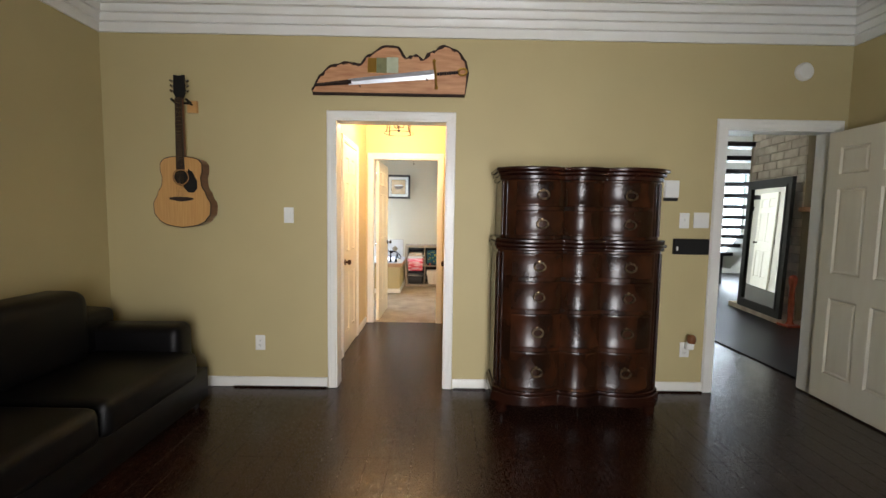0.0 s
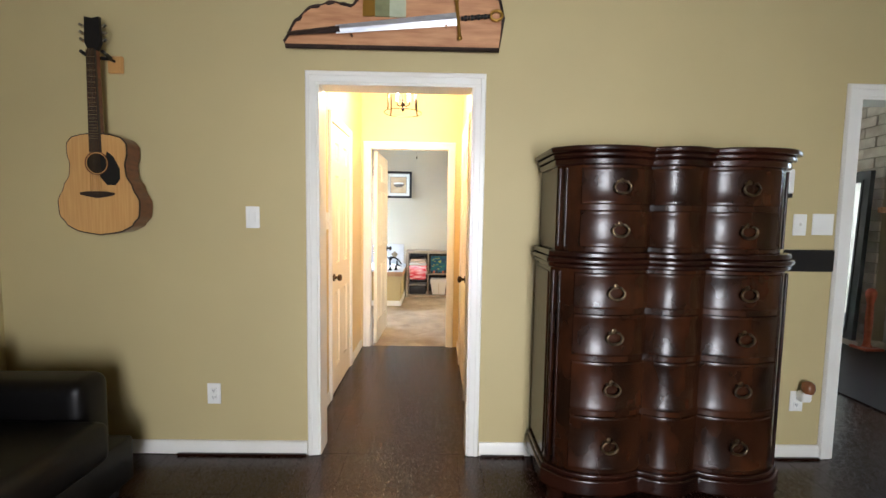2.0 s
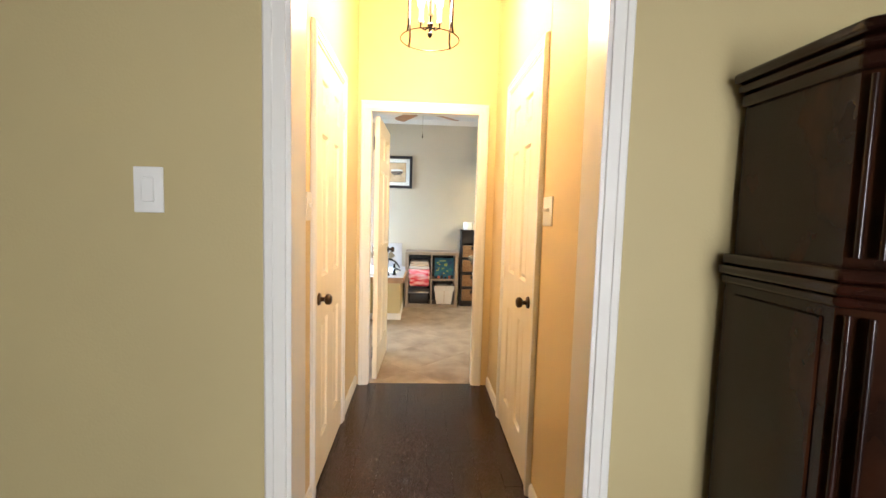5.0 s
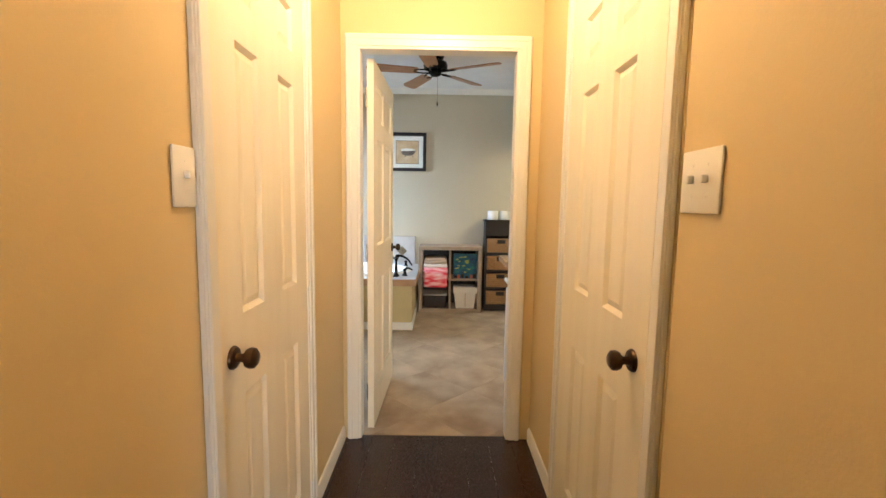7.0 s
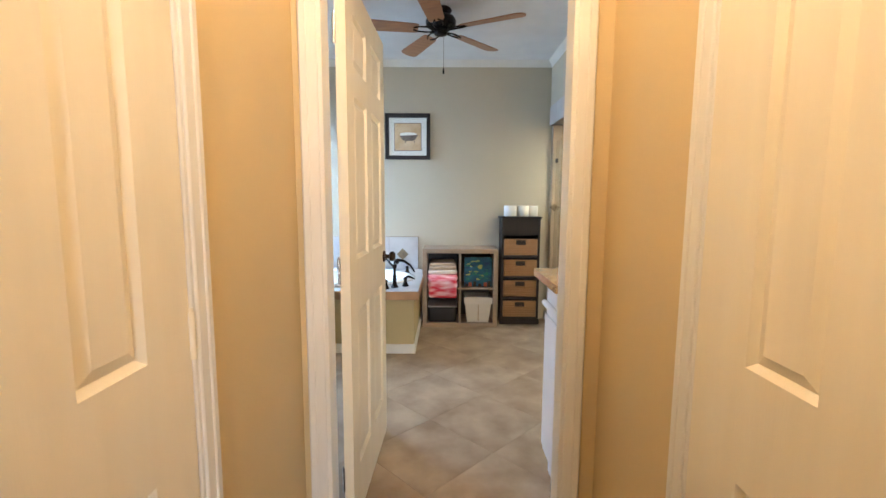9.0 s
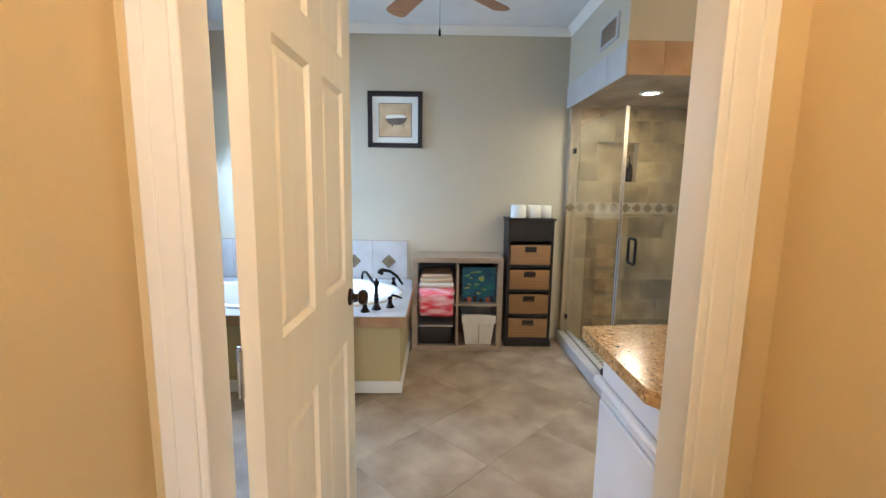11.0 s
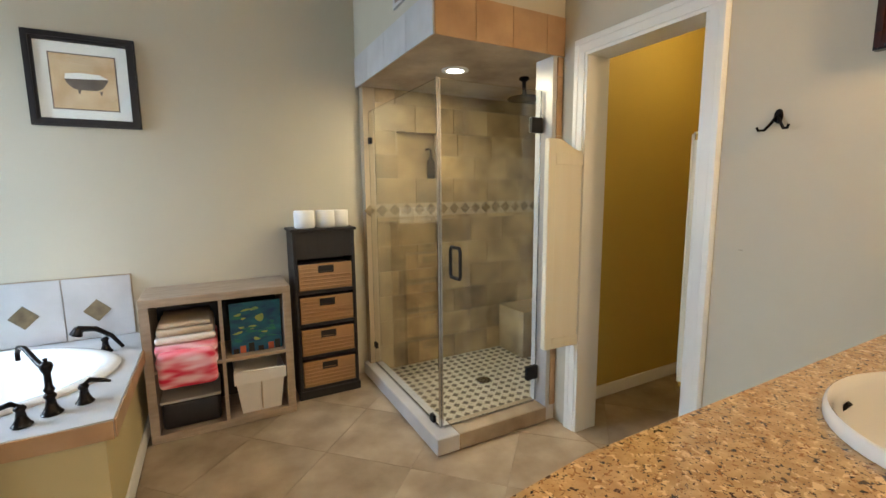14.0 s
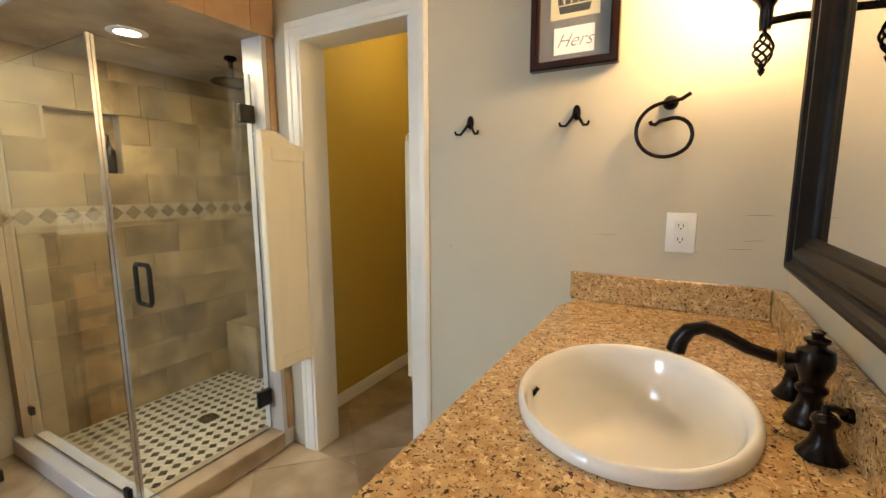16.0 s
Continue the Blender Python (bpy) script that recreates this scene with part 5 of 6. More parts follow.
for s in (-1, 1):
    part("pull_handle", tube(bmesh.new(), [(-0.225, s * 0.006, 0.775), (-0.225, s * 0.04, 0.775), (-0.225, s * 0.05, 0.79), (-0.225, s * 0.05, 0.915), (-0.225, s * 0.04, 0.93), (-0.225, s * 0.006, 0.93)], 0.009, 10), BLACKP, gd, "black D-shaped pull handle", 60)
part("edge_seal", bx(-0.311, -0.006, 0, -0.302, 0.006, 1.732), STEEL, gd, "bright polished glass edge")
part("edge_seal", bx(0.302, -0.005, 0, 0.308, 0.005, 1.732), STEEL, gd, "clear seal at the hinge side")
part("bottom_sweep", bx(-0.295, -0.005, -0.008, 0.295, 0.005, 0.0), STEEL, gd)

ob = thing("rain_shower_head", (2.04, 7.765, 1.855), "dark bronze rain shower head on a short drop arm", "shower head")
part("head", lathe(bmesh.new(), [(0, 0), (0.10, 0), (0.104, 0.006), (0.095, 0.014), (0.02, 0.02), (0.014, 0.04), (0, 0.042)], 28), BRONZE, ob, smooth=40)
part("drop_arm", rod(bmesh.new(), (0, 0, 0.04), (0, 0, SZ - 1.857), 0.012), BRONZE, ob)
part("flange", lathe(bmesh.new(), [(0, 0.134), (0.028, 0.134), (0.033, 0.122), (0.014, 0.108), (0, 0.108)], 20), BRONZE, ob)
ob = thing("soap_bottle", (1.745, 8.45, NICHE[2]), "dark soap dispenser standing in the niche", "bottle")
part("bottle", lathe(bmesh.new(), [(0, 0.001), (0.028, 0.001), (0.03, 0.006), (0.03, 0.12), (0.012, 0.15), (0.012, 0.165), (0, 0.165)], 18), BRONZE, ob, smooth=50)
part("pump", tube(bmesh.new(), [(0, 0, 0.165), (0, 0, 0.205), (-0.02, 0, 0.215), (-0.045, 0, 0.205)], 0.006), BRONZE, ob)

ob = thing("air_vent", (SX, 7.635, 2.235), "grey louvred air vent on the soffit", "vent")
part("frame", holed(bmesh.new(), "x", -0.012, -0.001, -0.15, 0.15, -0.0, 0.15, [(-0.125, 0.125, 0.02, 0.13)]), TILEB, ob, smooth=None)
part("backing", bx(-0.003, -0.125, 0.02, -0.001, 0.125, 0.13), BLACKP, ob, smooth=None)
for i in range(9):
    part("slat", bx(-0.010, -0.125, 0.026 + 0.0115 * i, -0.003, 0.125, 0.031 + 0.0115 * i), GREYOAK, ob, smooth=None)

# ---- swinging half doors of the toilet room ----


def cafe_door(at, rz, label):
    ob = thing("cafe_door", at, label, "swing door", rz, "half doors")
    w, z0, z1 = 0.27, 0.50, 1.50
    tops = [(w * i / 16, z1 + 0.055 * (0.5 - 0.5 * math.cos(math.pi * max(0, (i / 16 - 0.25) / 0.55 if i / 16 < 0.8 else 1)))) for i in range(17)]
    line = [(0.0, z0), (0.0, z1)] + tops[1:] + [(w, z0)]
    m = Matrix(((1, 0, 0, 0), (0, 0, -1, 0), (0, 1, 0, 0), (0, 0, 0, 1)))
    part("panel", prism(bmesh.new(), line, -0.010, 0.010, m), DOORP, ob, smooth=None)
    for s in (-1, 1):
        part("stile", bx(0.0, s * 0.0101, z0, 0.045, s * 0.0175, z1 - 0.002, bevel=0.002), DOORP, ob)
        part("stile", bx(w - 0.045, s * 0.0101, z0, w, s * 0.0175, z1 + 0.048, bevel=0.002), DOORP, ob)
        part("rail", bx(0.046, s * 0.0101, z0, w - 0.046, s * 0.0170, z0 + 0.055, bevel=0.002), DOORP, ob)
        part("rail", bx(0.046, s * 0.0101, z1 - 0.07, w - 0.046, s * 0.0170, z1 - 0.012, bevel=0.002), DOORP, ob)
    for z in (z0 - 0.012, z1 + 0.012):
        part("pivot", rod(bmesh.new(), (0.012, 0, z - 0.012), (0.012, 0, z + 0.014), 0.008), GOLD, ob, "brass pivot hinge")
    return ob


cafe_door((2.01, 7.192, 0), 177.0, "white half-height cafe door swung open into the bathroom")
cafe_door((2.00, 6.632, 0), 33.0, "white half-height cafe door swung into the toilet room")

# ---- vanity ----
CZ, VW = 0.945, 5.385


def vanity():
    ob = thing("vanity_cabinet", (1.27, 5.70, 0), "white painted vanity cabinet under the granite counter", "vanity cabinet")
    bm = bmesh.new()
    for x0, y0, x1, y1 in ((-0.65, -0.21, 0.692, -0.19), (-0.65, 0.205, 0.692, 0.225), (-0.65, -0.189, -0.63, 0.204), (0.672, -0.189, 0.692, 0.204)):
        box(bm, x0, y0, 0.11, x1, y1, CZ - 0.034)
    box(bm, -0.65, -0.21, 0.0905, 0.692, 0.225, 0.109)
    part("carcass", bm, CABW, ob, smooth=None)
    part("plinth", bx(-0.63, -0.21, 0.001, 0.692, 0.19, 0.09), CABW, ob, smooth=None)
    part("end_ledge", tube(bmesh.new(), [(-0.659, -0.20, CZ - 0.155), (-0.659, 0.235, CZ - 0.155)], 0.014, 10), CABW, ob, "white half-round side moulding", 60)
    part("end_panel", bx(-0.663, -0.18, 0.13, -0.6505, 0.205, CZ - 0.20, bevel=0.003), CABW, ob)
    part("front_ledge", bx(-0.65, 0.226, CZ - 0.165, 0.692, 0.238, CZ - 0.145, bevel=0.003), CABW, ob)
    for i in range(3):
        part("cabinet_door", bx(-0.635 + 0.442 * i, 0.2255, 0.13, -0.213 + 0.442 * i, 0.243, CZ - 0.19, bevel=0.004), CABW, ob)
    n = 48
    cx, cy, a, b = 1.283, 5.701, 0.237, 0.189
    top = thing("granite_counter", (0, 0, CZ - 0.033), "golden brown speckled granite counter with a low splash", "counter")
    bm = bmesh.new()
    x0, x1, y0, y1 = 0.56, 1.962, 5.477, 5.97
    rim = []
    for z in (0.0, 0.033):
        inner, outer = [], []
        for i in range(n):
            t = 2 * math.pi * (i + 0.5) / n
            c, s = math.cos(t), math.sin(t)
            inner.append(bm.verts.new((cx + (a - 0.010) * c, cy + (b - 0.008) * s, z)))
            k = min((x1 - cx if c > 0 else cx - x0) / max(abs(c), 1e-6), (y1 - cy if s > 0 else cy - y0) / max(abs(s), 1e-6))
            outer.append(bm.verts.new((cx + k * c, cy + k * s, z)))
        for i in range(n):
            bm.faces.new((inner[i], outer[i], outer[(i + 1) % n], inner[(i + 1) % n]))
        rim.append((inner, outer))
    for i in range(n):
        for k in (0, 1):
            bm.faces.new((rim[0][k][i], rim[0][k][(i + 1) % n], rim[1][k][(i + 1) % n], rim[1][k][i]))
    part("slab", bm, GRANITE, top, smooth=None)
    part("slab_back", bx(0.862, VW + 0.001, 0.0, 1.962, 5.476, 0.033), GRANITE, top, smooth=None)
    part("side_splash", bx(1.944, VW + 0.033, 0.034, 1.963, 5.96, 0.124, bevel=0.002), GRANITE, top)
    part("back_splash", bx(0.862, VW + 0.001, 0.034, 1.943, VW + 0.032, 0.124, bevel=0.002), GRANITE, top)
    sk = thing("sink", (cx, cy, CZ), "white oval drop-in porcelain sink", "sink")
    bm = bmesh.new()
    prof = [(1.0, 0.001), (1.005, 0.010), (0.99, 0.020), (0.965, 0.023), (0.935, 0.018), (0.905, 0.004), (0.88, -0.03), (0.83, -0.075), (0.75, -0.110), (0.62, -0.136), (0.46, -0.149), (0.28, -0.155), (0.12, -0.157)]
    rings = [[bm.verts.new((a * r * math.cos(2 * math.pi * i / n), b * r * math.sin(2 * math.pi * i / n) + (0.05 * (1 - r)), z)) for i in range(n)] for r, z in prof]
    for p, q in zip(rings, rings[1:]):
        for i in range(n):
            bm.faces.new((p[i], p[(i + 1) % n], q[(i + 1) % n], q[i]))
    bm.faces.new(rings[-1])
    part("basin", bm, PORC, sk, smooth=70)
    part("drain", lathe(bmesh.new(), [(0, -0.152), (0.018, -0.151), (0.028, -0.153), (0.029, -0.1565), (0, -0.1565)], 24, pose(0, 0.002, 0)), BRONZE, sk, "bronze drain ring", 40)
    part("overflow", rod(bmesh.new(), (0, b * 0.895 + 0.006, -0.022), (0, b * 0.86 + 0.006, -0.026), 0.011, seg=16), BRONZE, sk, "bronze overflow hole")
    fc = thing("sink_faucet", (1.368, 5.447, CZ), "oil-rubbed bronze sink faucet with an arched spout", "faucet")
    fc.matrix_world = pose(1.336, 5.45, CZ) @ Matrix.Diagonal((0.92, 1.0, 0.86, 1))
    bm = lathe(bmesh.new(), [(0, 0.001), (0.031, 0.001), (0.032, 0.006), (0.027, 0.016), (0.018, 0.04), (0.015, 0.058), (0.021, 0.066), (0.021, 0.072), (0.015, 0.078), (0.018, 0.092), (0.025, 0.112), (0.026, 0.126),
                             (0.024, 0.142), (0.013, 0.148), (0.012, 0.153), (0.017, 0.158), (0.017, 0.163), (0.007, 0.168), (0.010, 0.176), (0, 0.181)], 28)
    part("body", bm, BRONZE, fc, smooth=50)
    part("spout", tube(bmesh.new(), [(0, 0.02, 0.122), (0, 0.05, 0.118), (0, 0.085, 0.127), (0, 0.12, 0.147), (0, 0.148, 0.157), (0, 0.170, 0.148), (0, 0.184, 0.124), (0, 0.189, 0.100)], lambda t: 0.010 + 0.006 * t, 14), BRONZE, fc, smooth=60)
    part("collar", lathe(bmesh.new(), [(0.011, 0), (0.016, 0.003), (0.016, 0.007), (0.011, 0.010)], 16, pose(0, 0.038, 0.119, -90, 0, 0)), BRASS, fc, "worn bright collar", 50)
    for dx, sx in ((0.108, 1), (-0.108, -1)):
        m = pose(dx, 0.004, 0)
        hd = part("handle", fluted_base(bmesh.new(), m, 0.98), BRONZE, fc, smooth=50)
        bm = tube(bmesh.new(), [m @ Vector(q) for q in ((0, 0, 0.072), (sx * -0.004, 0.0, 0.082), (sx * -0.02, -0.012, 0.078), (sx * -0.034, -0.03, 0.066))] if sx < 0 else
                  [m @ Vector(q) for q in ((0, 0, 0.072), (0.006, 0.0, 0.082), (0.03, 0.004, 0.076), (0.066, 0.008, 0.066))], lambda t: 0.005 + 0.002 * t, 10)
        lathe(bm, [(0, -0.013), (0.010, -0.009), (0.013, 0), (0.010, 0.009), (0, 0.013)], 14, m @ (pose(0.036, -0.034, 0.063) if sx < 0 else pose(0.072, 0.009, 0.063)))
        part("lever", bm, BRONZE, hd, smooth=60)


vanity()


def wall_mirror():
    x0, x1, z0, z1 = 0.95, 1.772, 1.12, 2.06
    ob = thing("framed_mirror", ((x0 + x1) / 2, VW + 0.001, z0), "large mirror in a dark carved wooden frame", "mirror")
    w, h = (x1 - x0) / 2, z1 - z0
    prof = [(0.0, 0.0), (0.0, 0.034), (0.006, 0.043), (0.014, 0.046), (0.022, 0.043), (0.028, 0.034), (0.034, 0.032), (0.042, 0.037), (0.052, 0.037), (0.060, 0.030), (0.066, 0.022), (0.074, 0.024), (0.082, 0.018), (0.086, 0.010), (0.086, 0.0)]
    corners = ((-w, 0, 1, 1), (w, 0, -1, 1), (w, h, -1, -1), (-w, h, 1, -1))
    bm = bmesh.new()
    rows = [[bm.verts.new((cx + sx * a, d, cz + sz * a)) for a, d in prof] for cx, cz, sx, sz in corners]
    for k in range(4):
        p, q = rows[k], rows[(k + 1) % 4]
        for i in range(len(prof) - 1):
            bm.faces.new((p[i], q[i], q[i + 1], p[i + 1]))
    part("frame", bm, mat("dark_frame_wood", srgb(24, 16, 13), 0.42, color2=srgb(12, 8, 7), scale=8, stretch=(4, 4, 4), bump=0.05, spec=0.16), ob, smooth=30)
    part("glass", bx(-w + 0.083, 0.004, 0.083, w - 0.083, 0.009, h - 0.083), MIRROR, ob, "clear mirror glass", None)


wall_mirror()


def sconce():
    ob = thing("wall_sconce", (1.81, VW + 0.001, 1.695), "lit bronze wall sconce with a twisted finial", "wall lamp")
    part("rosette", lathe(bmesh.new(), [(0, 0), (0.032, 0), (0.034, 0.006), (0.028, 0.014), (0.018, 0.02), (0, 0.022)], 24, pose(0, 0, 0, -90, 0, 0)), BRONZE, ob, smooth=50)
    part("arm", tube(bmesh.new(), [(0, 0.02, 0), (0, 0.06, 0.004), (0, 0.12, 0.0)], 0.009, 10), BRONZE, ob, smooth=60)
    part("cup", lathe(bmesh.new(), [(0, -0.02), (0.012, -0.018), (0.014, 0.0), (0.014, 0.03), (0.022, 0.045), (0.042, 0.066), (0.046, 0.074), (0.05, 0.078), (0, 0.078)], 24, pose(0, 0.12, 0)), BRONZE, ob, smooth=50)
    for k in range(5):
        pts = [(0.020 * math.sin(math.pi * i / 20) * math.cos(2 * math.pi * (k / 5 + i / 26)), 0.12 + 0.020 * math.sin(math.pi * i / 20) * math.sin(2 * math.pi * (k / 5 + i / 26)), -0.02 - 0.085 * i / 20) for i in range(21)]
        part("finial_wire", tube(bmesh.new(), pts, 0.0032, 6), BRONZE, ob, "twisted bronze wire", 60)
    part("finial_tip", lathe(bmesh.new(), [(0, -0.122), (0.006, -0.115), (0.009, -0.107), (0.004, -0.10), (0, -0.10)], 12, pose(0, 0.12, 0)), BRONZE, ob, smooth=50)
    part("shade", lathe(bmesh.new(), [(0.036, 0.079), (0.046, 0.082), (0.056, 0.12), (0.060, 0.17), (0.072, 0.215), (0.069, 0.215), (0.056, 0.17), (0.052, 0.12), (0.036, 0.085)], 28, pose(0, 0.12, 0)), SHADEGLOW, ob, "lit frosted glass shade", 60).visible_shadow = False


sconce()


def her_picture():
    ob = framed("word_picture", (1.9635, 5.98, 1.685), -90, 0.27, 0.36, 0.026, DARKW2, "dark framed print of a crown above a word card")
    ob.matrix_world = pose(1.9635, 5.98, 1.685, 0, 0, -90)
    grey = mat("slate_mat_board", srgb(122, 118, 116), 0.85)
    cream = mat("aged_cream_card", srgb(226, 214, 178), 0.85, color2=srgb(206, 190, 148), scale=12)
    ink = mat("charcoal_ink", srgb(58, 54, 54), 0.8)
    part("mat_board", bx(-0.11, -0.012, 0.026, 0.11, -0.004, 0.334), grey, ob, "slate grey mat", None)
    part("word_card", bx(-0.062, -0.0135, 0.045, 0.062, -0.012, 0.125), PAPER, ob, "white card", None)
    part("crown_card", bx(-0.075, -0.0135, 0.15, 0.075, -0.012, 0.31), cream, ob, "aged cream card", None)
    cu = bpy.data.curves.new("word", "FONT")
    cu.body, cu.size, cu.shear, cu.align_x, cu.extrude, cu.offset = "Hers", 0.056, 0.45, "CENTER", 0.0003, -0.0009
    tx = new("word", cu)
    tx.parent = ob
    tx.matrix_local = pose(0, -0.0139, 0.066, 90, 0, 0)
    cu.materials.append(grey)
    m = pose(0, -0.0135, 0.165) @ Matrix.Rotation(radians(90), 4, "X")
    part("crown_band", prism(bmesh.new(), [(-0.045, 0.0), (0.045, 0.0), (0.05, 0.022), (-0.05, 0.022)], 0, 0.0008, m), ink, ob, smooth=None)
    for i in range(5):
        x = -0.042 + 0.021 * i
        part("crown_point", prism(bmesh.new(), [(x - 0.009, 0.026), (x + 0.009, 0.026), (x * 1.25 + 0.004, 0.07), (x * 1.25 - 0.004, 0.07)], 0, 0.0008, m), ink, ob, smooth=None)
    g = part("glazing", bx(-0.11, -0.020, 0.026, 0.11, -0.018, 0.334), GLASS, ob, "clear glazing", None)
    g.visible_shadow = False


her_picture()


def robe_hook(y, z):
    ob = thing("robe_hook", (1.9635, y, z), "black wrought iron double robe hook on the wall", "hook", -90, "robe hooks")
    part("plate", lathe(bmesh.new(), [(0, -0.004), (0.013, 0), (0.012, 0.006), (0, 0.010)], 16, pose(0, 0, 0.0, 90, 0, 0) @ Matrix.Diagonal((1, 1.9, 1, 1))), BRONZE, ob, smooth=60)
    for s in (-1, 1):
        part("prong", tube(bmesh.new(), [(0, -0.010, 0.004), (s * 0.012, -0.016, -0.02), (s * 0.028, -0.026, -0.043), (s * 0.042, -0.034, -0.043), (s * 0.046, -0.036, -0.032)], lambda t: 0.0055 - 0.0015 * t, 8), BRONZE, ob, smooth=60)


robe_hook(6.34, 1.545)
robe_hook(5.965, 1.55)
ob = thing("towel_ring", (1.9635, 5.698, 1.555), "black wrought iron scrolled towel ring", "towel ring", -90)
part("mount", lathe(bmesh.new(), [(0, 0), (0.020, 0.001), (0.021, 0.006), (0.014, 0.016), (0, 0.024)], 18, pose(0, 0, 0, 90, 0, 0)), BRONZE, ob, smooth=60)
pts = [(0.05, -0.03, 0.018), (0.028, -0.03, 0.004), (0.0, -0.028, 0.0)]
for i in range(30):
    a = radians(105 + 340 * i / 29)
    r = 0.078 - 0.034 * max(0, (i - 18) / 11)
    pts.append((-0.008 + r * math.cos(a), -0.03, -0.078 + r * 0.98 * math.sin(a) - 0.014 * max(0, (i - 18) / 11)))
pts += [(-0.022, -0.03, -0.052), (-0.036, -0.03, -0.062), (-0.046, -0.03, -0.060), (-0.050, -0.03, -0.052)]
part("ring", tube(bmesh.new(), pts, 0.0058, 10), BRONZE, ob, smooth=60)
wall_plate("wall_outlet", (1.9635, 5.649, 1.18), -90, 0.078, 0.118, "outlet", "white power outlet above the granite splash")

# hairline cracks and patches in the plaster near the vanity
for y, z, w, k in ((5.46, 1.235, 0.07, 0.4), (5.47, 1.165, 0.05, 1.1), (5.50, 1.14, 0.06, 2.0), (5.86, 1.165, 0.06, 3.0), (5.62, 1.125, 0.05, 4.2), (6.42, 1.09, 0.02, 5.5)):
    pts = [(1.9638, y + w * (i / 8 - 0.5), z + 0.002 * math.sin(i * 0.5 + k) + 0.003 * noise.noise(Vector((i, k, 0)))) for i in range(9)]
    structure("trim_crack", tube(bmesh.new(), pts, lambda t: 0.0001 + 0.0005 * math.sin(math.pi * t), 5), BARK, "fine dark crack in the plaster", "crack", None)

# ---- ceiling fan ----


def ceiling_fan():
    ob = thing("ceiling_fan", (0.115, 7.31, HB - 0.001), "dark bronze ceiling fan with five oak blades at rest", "ceiling fan")
    part("canopy", lathe(bmesh.new(), [(0, 0), (0.075, 0), (0.08, -0.012), (0.06, -0.04), (0, -0.042)], 28), BRONZE, ob, smooth=50)
    part("motor", lathe(bmesh.new(), [(0, -0.040), (0.06, -0.042), (0.10, -0.06), (0.112, -0.085), (0.108, -0.115), (0.075, -0.135), (0, -0.137)], 32), BRONZE, ob, smooth=50)
    part("hub", lathe(bmesh.new(), [(0, -0.135), (0.05, -0.137), (0.052, -0.16), (0.046, -0.175), (0.02, -0.185), (0, -0.187)], 24), BRONZE, ob, smooth=50)
    for k in range(5):
        m = pose(0, 0, -0.15, 0, 0, 262 + 72 * k) @ pose(0, 0, 0, 11, 0, 0)
        bm = bmesh.new()
        for s in (-1, 1):
            tube(bm, [m @ Vector((0.045, s * 0.012, 0)), m @ Vector((0.10, s * 0.032, 0.004)), m @ Vector((0.16, s * 0.03, 0.004)), m @ Vector((0.20, s * 0.012, 0.004))], 0.006, 8)
        part("blade_iron", bm, BRONZE, ob, smooth=60)
        line = [(0.165, -0.045), (0.19, -0.055), (0.58, -0.068)] + arc(0.585, 0, 0.045, 0.068, -90, 90, 10) + [(0.58, 0.068), (0.19, 0.055), (0.165, 0.045)]
        part("blade", prism(bmesh.new(), line, 0.006, 0.012, m), FANWOOD, ob, "oak veneer blade", None)
    part("pull_chain", rod(bmesh.new(), (0.02, 0.03, -0.18), (0.02, 0.03, -0.40), 0.0012, seg=6), BRASS, ob)
    part("pull_knob", lathe(bmesh.new(), [(0, -0.445), (0.006, -0.44), (0.007, -0.42), (0.003, -0.40), (0, -0.40)], 12, pose(0.02, 0.03, 0)), BRONZE, ob, smooth=60)


ceiling_fan()

# bathroom window curtain
cu = thing("window_curtain", (-1.90, 7.92, 0.62), "dark brown curtain round the bathroom window with a deep valance", "curtain")


def drape(name, y0, y1, z0, z1):
    bm = bmesh.new()
    n = 30
    cols = [[bm.verts.new((0.018 * math.sin(i * 1.7) + o, y0 + (y1 - y0) * i / n, z)) for z in (z0, (z0 + z1) / 2, z1)] for i in range(n + 1) for o in (0.0,)]
    for a, b in zip(cols, cols[1:]):
        for k in range(2):
            bm.faces.new((a[k], b[k], b[k + 1], a[k + 1]))
    g = bmesh.ops.extrude_face_region(bm, geom=bm.faces[:])
    for v in g["geom"]:
        if isinstance(v, bmesh.types.BMVert):
            v.co.x += 0.006
    part(name, bm, CURTAIN, cu, smooth=60)


drape("valance", -0.62, 0.56, 1.47, 1.80)
drape("panel", -0.62, -0.40, 0.0, 1.46)
drape("panel", 0.42, 0.56, 0.0, 1.46)
drape("lower_panel", -0.39, 0.41, 0.0, 0.30)
part("rod", rod(bmesh.new(), (0.0, -0.66, 1.81), (0.0, 0.575, 1.81), 0.012), BRONZE, cu)

